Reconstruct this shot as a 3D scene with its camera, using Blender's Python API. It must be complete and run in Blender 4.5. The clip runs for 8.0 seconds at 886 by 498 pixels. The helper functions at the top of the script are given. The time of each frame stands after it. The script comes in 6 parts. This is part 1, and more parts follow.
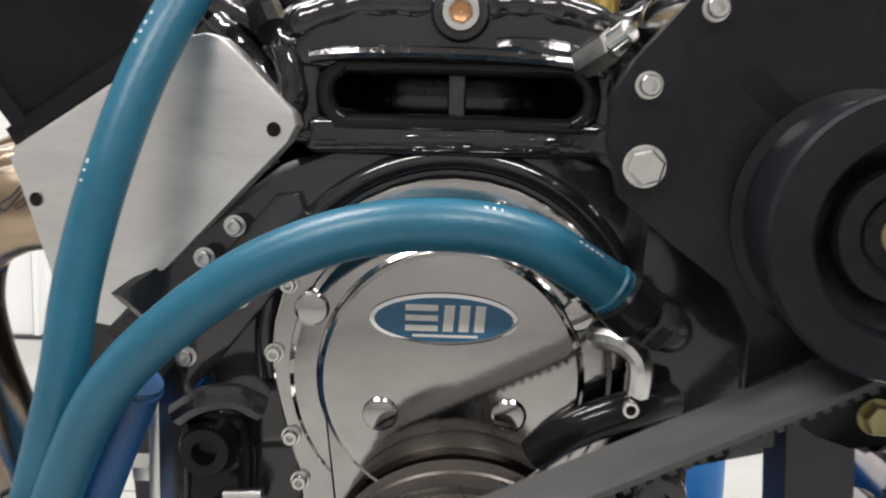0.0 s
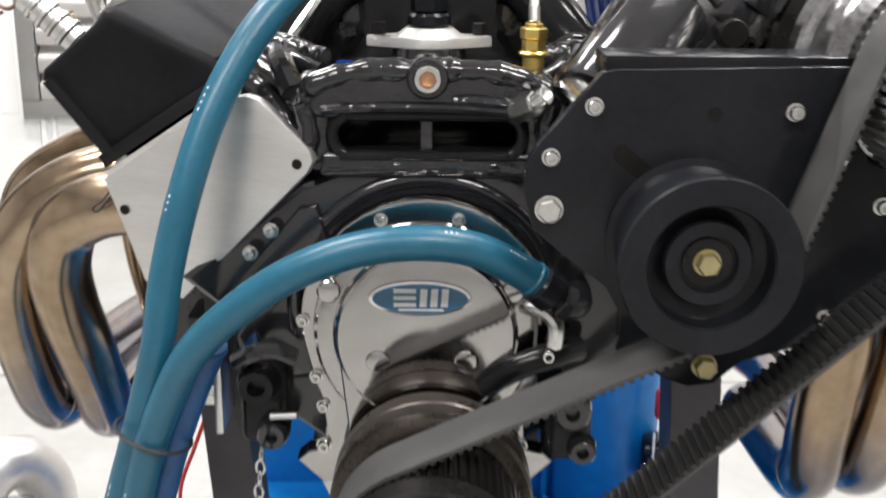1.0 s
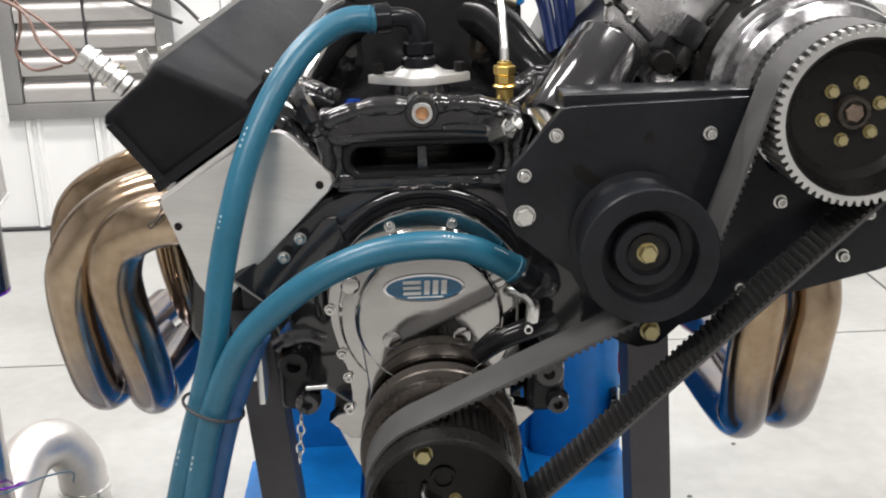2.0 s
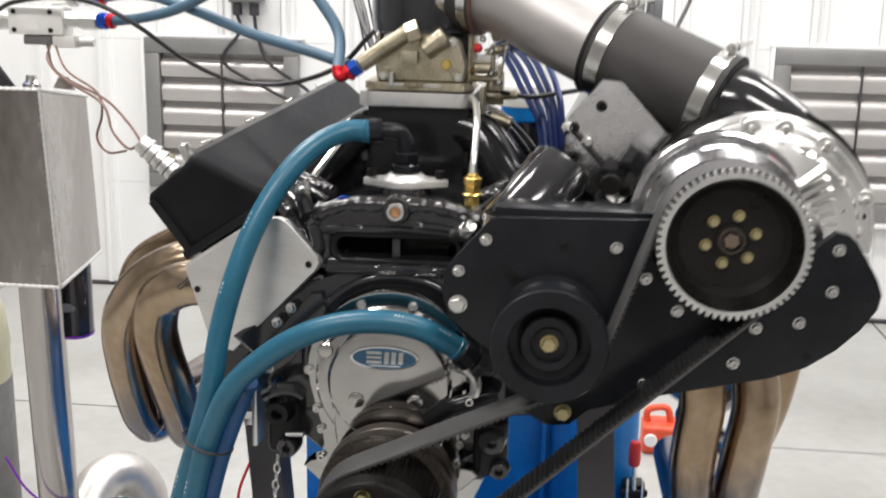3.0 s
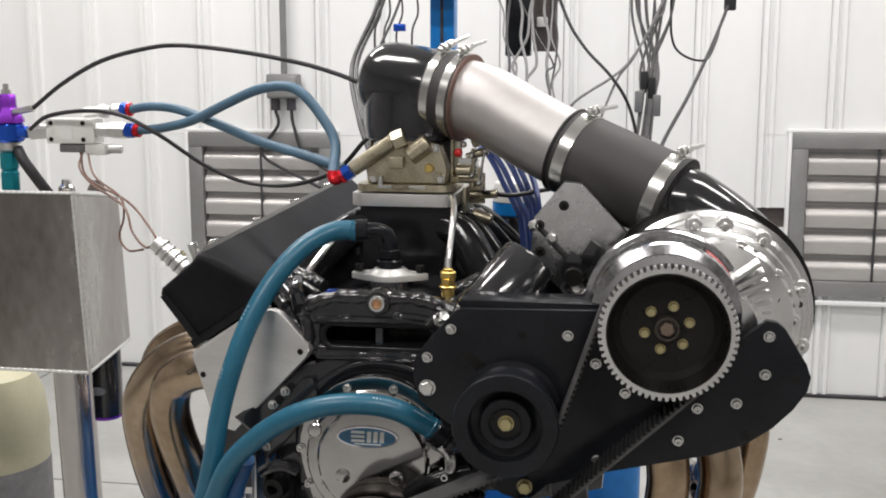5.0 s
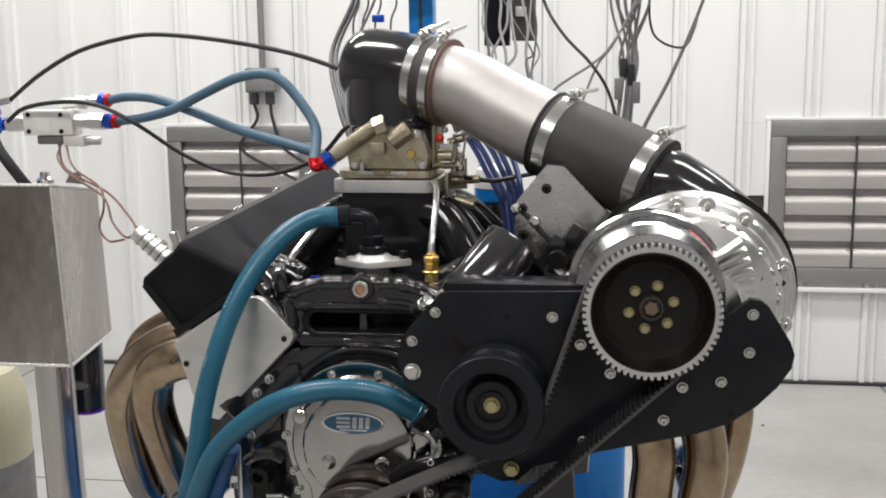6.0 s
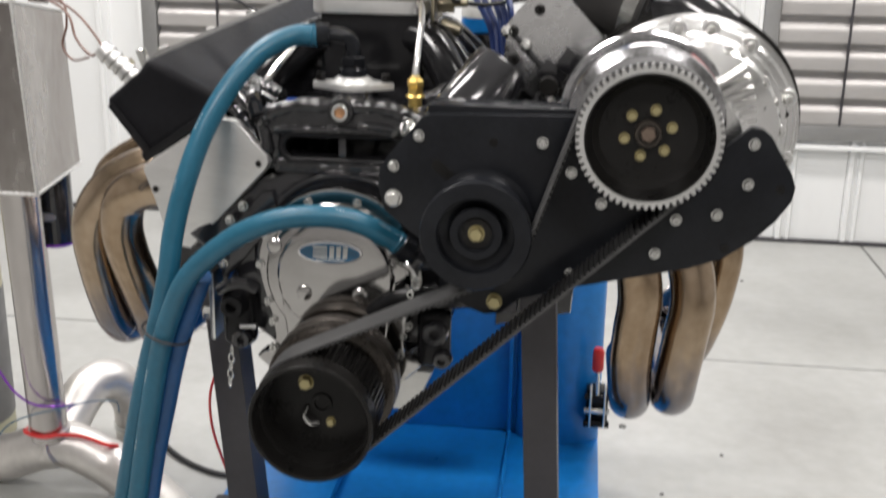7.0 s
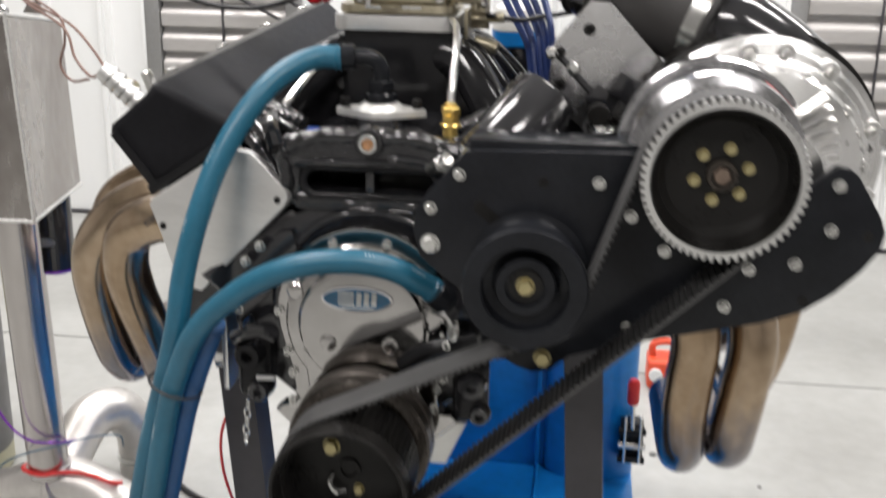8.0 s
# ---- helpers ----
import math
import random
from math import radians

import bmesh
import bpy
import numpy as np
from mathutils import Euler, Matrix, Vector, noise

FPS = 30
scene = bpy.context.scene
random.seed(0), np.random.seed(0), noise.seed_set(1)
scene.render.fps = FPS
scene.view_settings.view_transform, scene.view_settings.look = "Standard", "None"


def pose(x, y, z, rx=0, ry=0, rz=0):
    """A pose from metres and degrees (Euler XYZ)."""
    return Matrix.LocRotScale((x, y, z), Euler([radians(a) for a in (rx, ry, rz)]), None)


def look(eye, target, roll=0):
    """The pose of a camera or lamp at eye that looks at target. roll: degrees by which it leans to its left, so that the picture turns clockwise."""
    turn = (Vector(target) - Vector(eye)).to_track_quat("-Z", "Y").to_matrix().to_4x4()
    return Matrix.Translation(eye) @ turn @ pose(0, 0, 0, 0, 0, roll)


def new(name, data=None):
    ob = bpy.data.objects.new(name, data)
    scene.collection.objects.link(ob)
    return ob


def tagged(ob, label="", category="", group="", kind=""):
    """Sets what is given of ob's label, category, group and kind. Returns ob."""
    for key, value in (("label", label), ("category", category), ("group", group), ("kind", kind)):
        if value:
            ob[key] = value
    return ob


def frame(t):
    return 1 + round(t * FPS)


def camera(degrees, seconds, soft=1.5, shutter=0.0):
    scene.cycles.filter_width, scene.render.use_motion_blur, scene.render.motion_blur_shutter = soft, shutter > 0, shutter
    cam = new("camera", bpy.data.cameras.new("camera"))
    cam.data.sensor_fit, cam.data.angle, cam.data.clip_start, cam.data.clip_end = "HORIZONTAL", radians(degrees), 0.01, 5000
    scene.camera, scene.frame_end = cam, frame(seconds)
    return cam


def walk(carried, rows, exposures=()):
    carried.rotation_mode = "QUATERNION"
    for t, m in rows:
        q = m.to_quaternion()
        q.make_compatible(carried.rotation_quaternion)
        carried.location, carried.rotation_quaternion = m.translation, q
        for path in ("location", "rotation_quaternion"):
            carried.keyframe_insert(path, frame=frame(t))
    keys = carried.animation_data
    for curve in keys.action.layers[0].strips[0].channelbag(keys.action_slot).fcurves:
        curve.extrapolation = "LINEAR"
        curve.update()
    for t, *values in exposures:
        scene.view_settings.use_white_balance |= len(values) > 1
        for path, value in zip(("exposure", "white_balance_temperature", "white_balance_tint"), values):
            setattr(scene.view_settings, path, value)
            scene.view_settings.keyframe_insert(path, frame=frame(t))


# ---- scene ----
cam = camera(43.7, 8.0, soft=1.9, shutter=0.5)
PATH = [
    (0, (-0.005, -0.579, 0.98), (-0.022, 1.395, 0.656), 1.6),
    (0.5, (-0.004, -0.717, 1.046), (-0.008, 1.238, 0.623), 1.8),
    (1, (0.008, -0.847, 1.149), (0.014, 1.071, 0.581), 0.6),
    (1.2, (0.011, -0.896, 1.182), (0.026, 1.002, 0.553), 1.5),
    (2.3, (-0.039, -1.134, 1.258), (0.013, 0.77, 0.647), -3.2),
    (2.5, (0.034, -1.172, 1.26), (-0.018, 0.75, 0.711), -3.5),
    (3, (0.211, -1.288, 1.313), (0.006, 0.645, 0.843), 1.2),
    (3.5, (0.308, -1.366, 1.347), (0.023, 0.58, 0.983), 0.8),
    (4, (0.343, -1.394, 1.364), (0.014, 0.553, 1.051), 0.5),
    (5.5, (0.342, -1.42, 1.36), (0.047, 0.528, 1.022), -0.4),
    (6, (0.339, -1.417, 1.345), (0.061, 0.534, 1.007), -0.6),
    (6.5, (0.337, -1.389, 1.323), (0.073, 0.551, 0.911), -0.0),
    (7, (0.324, -1.352, 1.282), (0.092, 0.547, 0.699), 1.0),
    (7.5, (0.322, -1.309, 1.268), (0.088, 0.561, 0.6), -0.2),
    (8, (0.257, -1.195, 1.303), (0.022, 0.699, 0.705), 0.9),
]
walk(cam, [(t, look(eye, target, roll)) for t, eye, target, roll in PATH],
     exposures=[(0, 0.82), (1.0, 0.95), (2.5, 0.65), (3.5, 0.52), (4.5, 0.21), (6.0, 0.21), (7.0, 0.49), (8.0, 0.57)])

# ---- light: closed workshop with ceiling tubes ----
scene.world = bpy.data.worlds.new("world")
scene.world.use_nodes = True
scene.world.node_tree.nodes["Background"].inputs[0].default_value = (0.9, 0.95, 1.0, 1)
scene.world.node_tree.nodes["Background"].inputs[1].default_value = 0.05
CEIL = 3.4
LAMPS = [(-1.7, 2.1), (0.5, 2.1), (2.6, 2.1), (-1.2, 0.3), (1.3, 0.3), (-1.2, -2.2), (1.3, -2.2)]
for lx, ly in LAMPS:
    lamp = bpy.data.lights.new("tube_light", "AREA")
    lamp.shape, lamp.size, lamp.size_y, lamp.energy, lamp.color = "RECTANGLE", 1.2, 0.28, (42 if ly < -1 else 40 if lx < 0 else 28 if lx > 1 else 34), (1.0, 0.957, 0.940)
    new("tube_light", lamp).matrix_world = pose(lx, ly, CEIL - 0.09)


# ---- materials ----
def mat(name, col, rough=0.5, metal=0.0, vary=0.12, scale=6.0, bump=0.0, bscale=80.0, coat=0.0, rvary=0.1, col2=None, stretch=(1, 1, 1), random_piece=0.0, spec=0.5):
    m = bpy.data.materials.new(name)
    m.use_nodes = True
    nt = m.node_tree
    n, l = nt.nodes, nt.links
    b = n["Principled BSDF"]
    b.inputs["Metallic"].default_value = metal
    b.inputs["Coat Weight"].default_value = coat
    b.inputs["Specular IOR Level"].default_value = spec
    b.inputs["Coat Roughness"].default_value = 0.06
    tc = n.new("ShaderNodeTexCoord")
    mp = n.new("ShaderNodeMapping")
    mp.inputs["Scale"].default_value = stretch
    l.new(tc.outputs["Object"], mp.inputs["Vector"])

    def nz(s, detail=4.0):
        t = n.new("ShaderNodeTexNoise")
        t.inputs["Scale"].default_value, t.inputs["Detail"].default_value = s, detail
        l.new(mp.outputs["Vector"], t.inputs["Vector"])
        return t
    big, fine = nz(scale), nz(scale * 9)
    add = n.new("ShaderNodeMath")
    add.operation = "MULTIPLY_ADD"
    add.inputs[1].default_value = 0.65
    sub = n.new("ShaderNodeMath")
    sub.operation = "MULTIPLY"
    sub.inputs[1].default_value = 0.35
    l.new(fine.outputs["Fac"], sub.inputs[0])
    l.new(big.outputs["Fac"], add.inputs[0])
    l.new(sub.outputs[0], add.inputs[2])
    ramp = n.new("ShaderNodeValToRGB")
    c2 = col2 or tuple(c * (1 + vary) for c in col)
    c1 = col if col2 else tuple(c * (1 - vary) for c in col)
    ramp.color_ramp.elements[0].position, ramp.color_ramp.elements[0].color = 0.32, (*c1, 1)
    ramp.color_ramp.elements[1].position, ramp.color_ramp.elements[1].color = 0.68, (*c2, 1)
    l.new(add.outputs[0], ramp.inputs["Fac"])
    out = ramp.outputs["Color"]
    if random_piece:
        info = n.new("ShaderNodeObjectInfo")
        hsv = n.new("ShaderNodeHueSaturation")
        mr = n.new("ShaderNodeMapRange")
        mr.inputs["To Min"].default_value, mr.inputs["To Max"].default_value = 1 - random_piece, 1 + random_piece
        l.new(info.outputs["Random"], mr.inputs["Value"])
        l.new(mr.outputs["Result"], hsv.inputs["Value"])
        l.new(out, hsv.inputs["Color"])
        out = hsv.outputs["Color"]
    l.new(out, b.inputs["Base Color"])
    rr = n.new("ShaderNodeMapRange")
    rr.inputs["To Min"].default_value, rr.inputs["To Max"].default_value = max(0.02, rough * (1 - 2 * rvary)), min(1, rough * (1 + 2 * rvary))
    l.new(add.outputs[0], rr.inputs["Value"])
    l.new(rr.outputs["Result"], b.inputs["Roughness"])
    if bump:
        bn = nz(bscale, 3.0)
        bp = n.new("ShaderNodeBump")
        bp.inputs["Strength"].default_value, bp.inputs["Distance"].default_value = bump, 0.002
        l.new(bn.outputs["Fac"], bp.inputs["Height"])
        l.new(bp.outputs["Normal"], b.inputs["Normal"])
    return m


M_WALL = mat("white_sheet_metal", (0.78, 0.79, 0.78), 0.4, vary=0.05, scale=1.2, stretch=(1, 1, 0.3))
M_GREYW = mat("unseen_wall_grey", (0.42, 0.415, 0.41), 0.7, vary=0.12, scale=1.5, bump=0.2, bscale=40)
M_CEIL = mat("ceiling_white", (0.75, 0.75, 0.74), 0.7, vary=0.03, scale=1.0)
M_FLOOR = mat("sealed_concrete", (0.31, 0.31, 0.295), 0.36, vary=0.10, scale=2.6, bump=0.08, bscale=160, col2=(0.42, 0.425, 0.41), rvary=0.25)
M_JOINT = mat("joint_filler", (0.12, 0.12, 0.115), 0.9, vary=0.3, scale=10)
M_BAND = mat("dark_gap_brown", (0.09, 0.075, 0.07), 0.8, vary=0.3, scale=8)
M_LOUV = mat("galvanised_grey", (0.29, 0.29, 0.285), 0.42, 0.55, vary=0.1, scale=8)
M_SLAT = mat("aluminium_slat", (0.46, 0.445, 0.43), 0.36, 0.4, vary=0.1, scale=7, stretch=(0.4, 1, 2))
M_BLK = mat("gloss_black_enamel", (0.017, 0.017, 0.019), 0.15, 0.0, vary=0.3, scale=18, bump=0.22, bscale=38, coat=0.5, rvary=0.3, spec=0.5)
M_BLKL = mat("lumpy_gloss_black_casting", (0.014, 0.014, 0.0155), 0.10, 0.0, vary=0.3, scale=18, bump=0.9, bscale=60, coat=0.5, rvary=0.3, spec=0.45)
M_BLKS = mat("satin_black_anodised", (0.011, 0.012, 0.0145), 0.2, 0.0, vary=0.35, scale=16, rvary=0.3, spec=0.20)
M_VC = mat("satin_black_cover", (0.010, 0.010, 0.011), 0.16, 0.0, vary=0.3, scale=14, bump=0.12, bscale=18, coat=0.0, rvary=0.25, spec=0.22)
M_VCS = mat("satin_black_paint", (0.012, 0.012, 0.0135), 0.4, 0.0, vary=0.3, scale=14, bump=0.1, bscale=30, rvary=0.3, spec=0.07)
M_PUL = mat("black_hard_anodised", (0.011, 0.0105, 0.010), 0.3, 0.0, vary=0.3, scale=22, rvary=0.25, spec=0.2)
M_RUB = mat("black_rubber", (0.012, 0.012, 0.012), 0.6, vary=0.25, scale=30, bump=0.15, bscale=400)
M_BELT = mat("belt_rubber", (0.055, 0.055, 0.055), 0.6, vary=0.25, scale=25, bump=0.1, bscale=500)
M_SIL = mat("silicone_coupler", (0.036, 0.034, 0.033), 0.6, vary=0.15, scale=20, bump=0.1, bscale=500)
M_POL = mat("polished_aluminium", (0.76, 0.76, 0.75), 0.23, 1.0, vary=0.04, scale=14, rvary=0.3)
M_COVER = mat("polished_cast_cover", (0.45, 0.44, 0.43), 0.09, 1.0, vary=0.06, scale=16, bump=0.015, bscale=240, rvary=0.35)
M_ALU = mat("raw_cast_aluminium", (0.72, 0.72, 0.70), 0.42, 0.7, vary=0.08, scale=40, bump=0.15, bscale=260)
# colour streaks along the axis stand in for reflected pulley teeth
M_DPOL = mat("streak_reflection_case", (0.40, 0.40, 0.41), 0.17, 1.0, vary=0.3, scale=40, stretch=(6, 0.6, 6), rvary=0.3)
M_CAST = mat("machined_aluminium", (0.70, 0.70, 0.69), 0.33, 1.0, vary=0.08, scale=20, bump=0.05, bscale=300, rvary=0.25)
M_BRUSH = mat("brushed_aluminium_plate", (0.72, 0.715, 0.70), 0.38, 0.85, vary=0.08, scale=9, bump=0.06, bscale=120, stretch=(1, 1, 6), rvary=0.2)
# brown to grey blotches in the tank colour stand in for its reflections
M_TANK = mat("welded_aluminium_sheet", (0.27, 0.24, 0.22), 0.25, 1.0, vary=0.14, scale=4, rvary=0.25, stretch=(1.5, 1.5, 0.7), col2=(0.50, 0.475, 0.455))
M_DUCT = mat("dull_duct_metal", (0.68, 0.655, 0.63), 0.38, 0.9, vary=0.12, scale=8, rvary=0.25)
M_POST = mat("polished_steel_tube", (0.50, 0.475, 0.46), 0.2, 1.0, vary=0.12, scale=5, rvary=0.3, stretch=(1, 1, 0.5))
M_ENDP = mat("grey_wall_reflection", (0.58, 0.58, 0.58), 0.26, 1.0, vary=0.1, scale=9, rvary=0.3)
M_DAMP = mat("brown_tinged_steel", (0.055, 0.047, 0.040), 0.3, 0.6, vary=0.25, scale=25, rvary=0.3)
M_RUST = mat("dull_brown_steel", (0.22, 0.165, 0.13), 0.42, 0.7, vary=0.25, scale=60)
M_REDF = mat("faded_red_paint", (0.50, 0.06, 0.06), 0.3, vary=0.3, scale=60)
M_TOOTH = mat("belt_tooth_rubber", (0.022, 0.022, 0.022), 0.45, vary=0.3, scale=30)
M_PIPE = mat("bead_blasted_pipe", (0.52, 0.50, 0.49), 0.46, 0.85, vary=0.08, scale=7, rvary=0.2)
M_CHROME = mat("chromed_steel", (0.78, 0.78, 0.79), 0.1, 1.0, vary=0.05, scale=9, rvary=0.3)
M_STEEL = mat("zinc_steel", (0.70, 0.70, 0.68), 0.22, 1.0, vary=0.12, scale=60)
M_YZ = mat("yellow_zinc", (0.44, 0.385, 0.21), 0.38, 0.9, vary=0.15, scale=60)
M_BRASS = mat("brass", (0.75, 0.55, 0.18), 0.3, 1.0, vary=0.12, scale=50)
M_COP = mat("copper_plug", (0.55, 0.30, 0.16), 0.4, 0.9, vary=0.2, scale=80)
M_CARB = mat("dichromate_zinc", (0.27, 0.235, 0.155), 0.30, 0.85, vary=0.22, scale=30, bump=0.35, bscale=110, col2=(0.60, 0.55, 0.42))
M_HEAD = mat("heat_tinted_stainless", (0.23, 0.155, 0.092), 0.19, 1.0, scale=6.5, rvary=0.35, col2=(0.47, 0.365, 0.26), stretch=(1, 1, 0.8))
M_HEADB = mat("blued_stainless", (0.30, 0.29, 0.33), 0.26, 1.0, scale=7, rvary=0.3, col2=(0.50, 0.45, 0.40))
M_HOSE = mat("teal_blue_hose", (0.014, 0.108, 0.175), 0.34, vary=0.14, scale=14, bump=0.12, bscale=350, rvary=0.2)
M_HOSED = mat("blue_hose", (0.012, 0.075, 0.21), 0.42, vary=0.15, scale=14, bump=0.12, bscale=350)
M_FUEL = mat("slate_blue_hose", (0.075, 0.15, 0.22), 0.5, vary=0.12, scale=20, bump=0.2, bscale=500)
M_ABLUE = mat("blue_anodised", (0.02, 0.10, 0.55), 0.25, 0.7, vary=0.1, scale=40)
M_ARED = mat("red_anodised", (0.65, 0.02, 0.03), 0.25, 0.6, vary=0.1, scale=40)
M_APUR = mat("purple_anodised", (0.25, 0.04, 0.50), 0.25, 0.7, vary=0.1, scale=40)
M_TEAL = mat("teal_anodised", (0.01, 0.24, 0.30), 0.25, 0.6, vary=0.1, scale=40)
M_BLUE = mat("blue_painted_steel", (0.005, 0.19, 0.56), 0.32, vary=0.22, scale=5, bump=0.05, bscale=60, rvary=0.2)
M_DARKST = mat("dark_grey_painted_steel", (0.040, 0.038, 0.043), 0.42, vary=0.2, scale=9, rvary=0.2)
M_WHITEP = mat("white_plastic", (0.75, 0.75, 0.72), 0.4, vary=0.05, scale=20)
M_YELP = mat("aged_translucent_plastic", (0.47, 0.45, 0.31), 0.45, vary=0.08, scale=8)
M_REDP = mat("red_grip", (0.65, 0.03, 0.03), 0.4, vary=0.12, scale=40)
M_CABLE = mat("black_cable", (0.018, 0.018, 0.02), 0.5, vary=0.3, scale=30)
M_GCABLE = mat("grey_cable", (0.14, 0.14, 0.14), 0.5, vary=0.25, scale=30)
M_CARBON = mat("gloss_carbon_fibre", (0.014, 0.014, 0.016), 0.14, 0.0, vary=0.5, scale=140, coat=0.45)
M_BADGE = mat("blue_badge_enamel", (0.012, 0.115, 0.235), 0.22, 0.2, vary=0.1, scale=40, coat=0.5)
M_WIRES = mat("blue_ignition_lead", (0.03, 0.06, 0.22), 0.4, vary=0.15, scale=30)
M_GREYBOX = mat("grey_conduit", (0.22, 0.225, 0.225), 0.45, 0.4, vary=0.1, scale=12)
M_BROWN = mat("brown_wire", (0.16, 0.09, 0.07), 0.5, vary=0.2, scale=30)
M_ORANGE = mat("orange_red_cap", (0.70, 0.08, 0.03), 0.4, vary=0.12, scale=30)


# ---- building helpers ----
def mesh_of(name, bm, material, smooth=True, angle=35):
    me = bpy.data.meshes.new(name)
    bmesh.ops.recalc_face_normals(bm, faces=bm.faces)
    if smooth:
        lim = radians(angle)
        for f in bm.faces:
            f.smooth = True
        for e in bm.edges:
            if len(e.link_faces) == 2 and e.calc_face_angle(0) > lim:
                e.smooth = False
    bm.to_mesh(me)
    bm.free()
    me.materials.append(material)
    return me


def attach(ob, parent):
    if parent is not None:
        ob.parent = parent
        bpy.context.view_layer.update()
        ob.matrix_parent_inverse = parent.matrix_world.inverted()
    return ob


def part(name, bm, material, parent, label="", angle=35):
    ob = attach(new(name, mesh_of(name, bm, material, angle=angle)), parent)
    return tagged(ob, label) if label else ob


def placed(name, me, m, parent, label=""):
    """A part on shared mesh data at the pose m."""
    ob = new(name, me)
    ob.matrix_basis = m
    attach(ob, parent)
    return tagged(ob, label) if label else ob


def thing(name, at, label, category, group="", kind=""):
    ob = new(name)
    ob.empty_display_size = 0.05
    ob.location = at
    bpy.context.view_layer.update()
    return tagged(ob, label, category, group, kind)


def box(bm, lo, hi, bev=0.0, m=None, seg=2):
    vs = [bm.verts.new((x, y, z)) for x in (lo[0], hi[0]) for y in (lo[1], hi[1]) for z in (lo[2], hi[2])]
    fs = [bm.faces.new([vs[i] for i in q]) for q in ((0, 1, 3, 2), (4, 6, 7, 5), (0, 4, 5, 1), (2, 3, 7, 6), (0, 2, 6, 4), (1, 5, 7, 3))]
    bmesh.ops.recalc_face_normals(bm, faces=fs)
    new_v = set(vs)
    if bev:
        es = {e for f in fs for e in f.edges}
        r = bmesh.ops.bevel(bm, geom=list(es), offset=bev, segments=seg, affect="EDGES", profile=0.6)
        new_v = {v for v in vs if v.is_valid} | set(r["verts"])
    if m is not None:
        bmesh.ops.transform(bm, matrix=m, verts=list(new_v))
    return bm


def prism(bm, poly, y0, y1, bev=0.0, seg=2, m=None):
    """A polygon in x and z drawn out from y0 (front) to y1."""
    a = [bm.verts.new((x, y0, z)) for x, z in poly]
    b = [bm.verts.new((x, y1, z)) for x, z in poly]
    k = len(poly)
    front = bm.faces.new(a)
    fs = [front, bm.faces.new(b[::-1])] + [bm.faces.new((a[i], b[i], b[(i + 1) % k], a[(i + 1) % k])) for i in range(k)]
    bmesh.ops.recalc_face_normals(bm, faces=fs)
    vs = set(a + b)
    if bev:
        r = bmesh.ops.bevel(bm, geom=list(front.edges), offset=bev, segments=seg, affect="EDGES", profile=0.6)
        vs = {v for v in a + b if v.is_valid} | set(r["verts"])
    if m is not None:
        bmesh.ops.transform(bm, matrix=m, verts=list(vs))
    return bm


def basis(d):
    d = Vector(d).normalized()
    u = d.orthogonal().normalized()
    return d, u, d.cross(u)


def lathe(bm, origin, axis, profile, seg=32, close=True):
    """Turn (radius, distance along the axis) pairs round the axis."""
    d, u, v = basis(axis)
    o = Vector(origin)
    rings = []
    for r, h in profile:
        if r < 1e-6:
            rings.append([bm.verts.new(o + d * h)])
        else:
            rings.append([bm.verts.new(o + d * h + (u * math.cos(t) + v * math.sin(t)) * r) for t in (2 * math.pi * i / seg for i in range(seg))])
    for a, b in zip(rings, rings[1:]):
        if len(a) == 1 and len(b) == 1:
            continue
        for i in range(seg):
            j = (i + 1) % seg
            if len(a) == 1:
                bm.faces.new((a[0], b[i], b[j]))
            elif len(b) == 1:
                bm.faces.new((a[i], b[0], a[j]))
            else:
                bm.faces.new((a[i], b[i], b[j], a[j]))
    if close:
        for ring in (rings[0], rings[-1]):
            if len(ring) > 1:
                bm.faces.new(ring)
    return bm


def rod(bm, p, q, r, r2=None, seg=20, bev=None):
    p, q = Vector(p), Vector(q)
    r2 = r if r2 is None else r2
    h = (q - p).length
    c = min(r, r2) * 0.12 if bev is None else bev
    return lathe(bm, p, q - p, [(0, 0), (r - c, 0), (r, c), (r2, h - c), (r2 - c, h), (0, h)], seg)


def spline(points, step=6):
    p = [Vector(q) for q in points]
    p = [p[0] * 2 - p[1]] + p + [p[-1] * 2 - p[-2]]
    out = []
    for i in range(1, len(p) - 2):
        for s in range(step):
            t = s / step
            a, b, c, d = p[i - 1], p[i], p[i + 1], p[i + 2]
            out.append(0.5 * (2 * b + (c - a) * t + (2 * a - 5 * b + 4 * c - d) * t * t + (3 * b - a - 3 * c + d) * t ** 3))
    return out + [p[-2]]


def sweep(bm, points, r, seg=16, step=6, smooth=True, hollow=0.0):
    """A round tube along points; r may be a number or one for each smoothed place."""
    pts = spline(points, step) if smooth else [Vector(q) for q in points]
    k = len(pts)
    rad = [r] * k if not callable(r) else [r(i / (k - 1)) for i in range(k)]
    tang = [(pts[min(i + 1, k - 1)] - pts[max(i - 1, 0)]).normalized() for i in range(k)]
    _, u, _ = basis(tang[0])
    rings = []
    for i in range(k):
        u = (u - tang[i] * u.dot(tang[i])).normalized()
        v = tang[i].cross(u)
        rings.append([bm.verts.new(pts[i] + (u * math.cos(a) + v * math.sin(a)) * rad[i]) for a in (2 * math.pi * j / seg for j in range(seg))])
    for a, b in zip(rings, rings[1:]):
        for j in range(seg):
            bm.faces.new((a[j], a[(j + 1) % seg], b[(j + 1) % seg], b[j]))
    bm.faces.new(rings[0][::-1])
    bm.faces.new(rings[-1])
    return bm


def B():
    return bmesh.new()


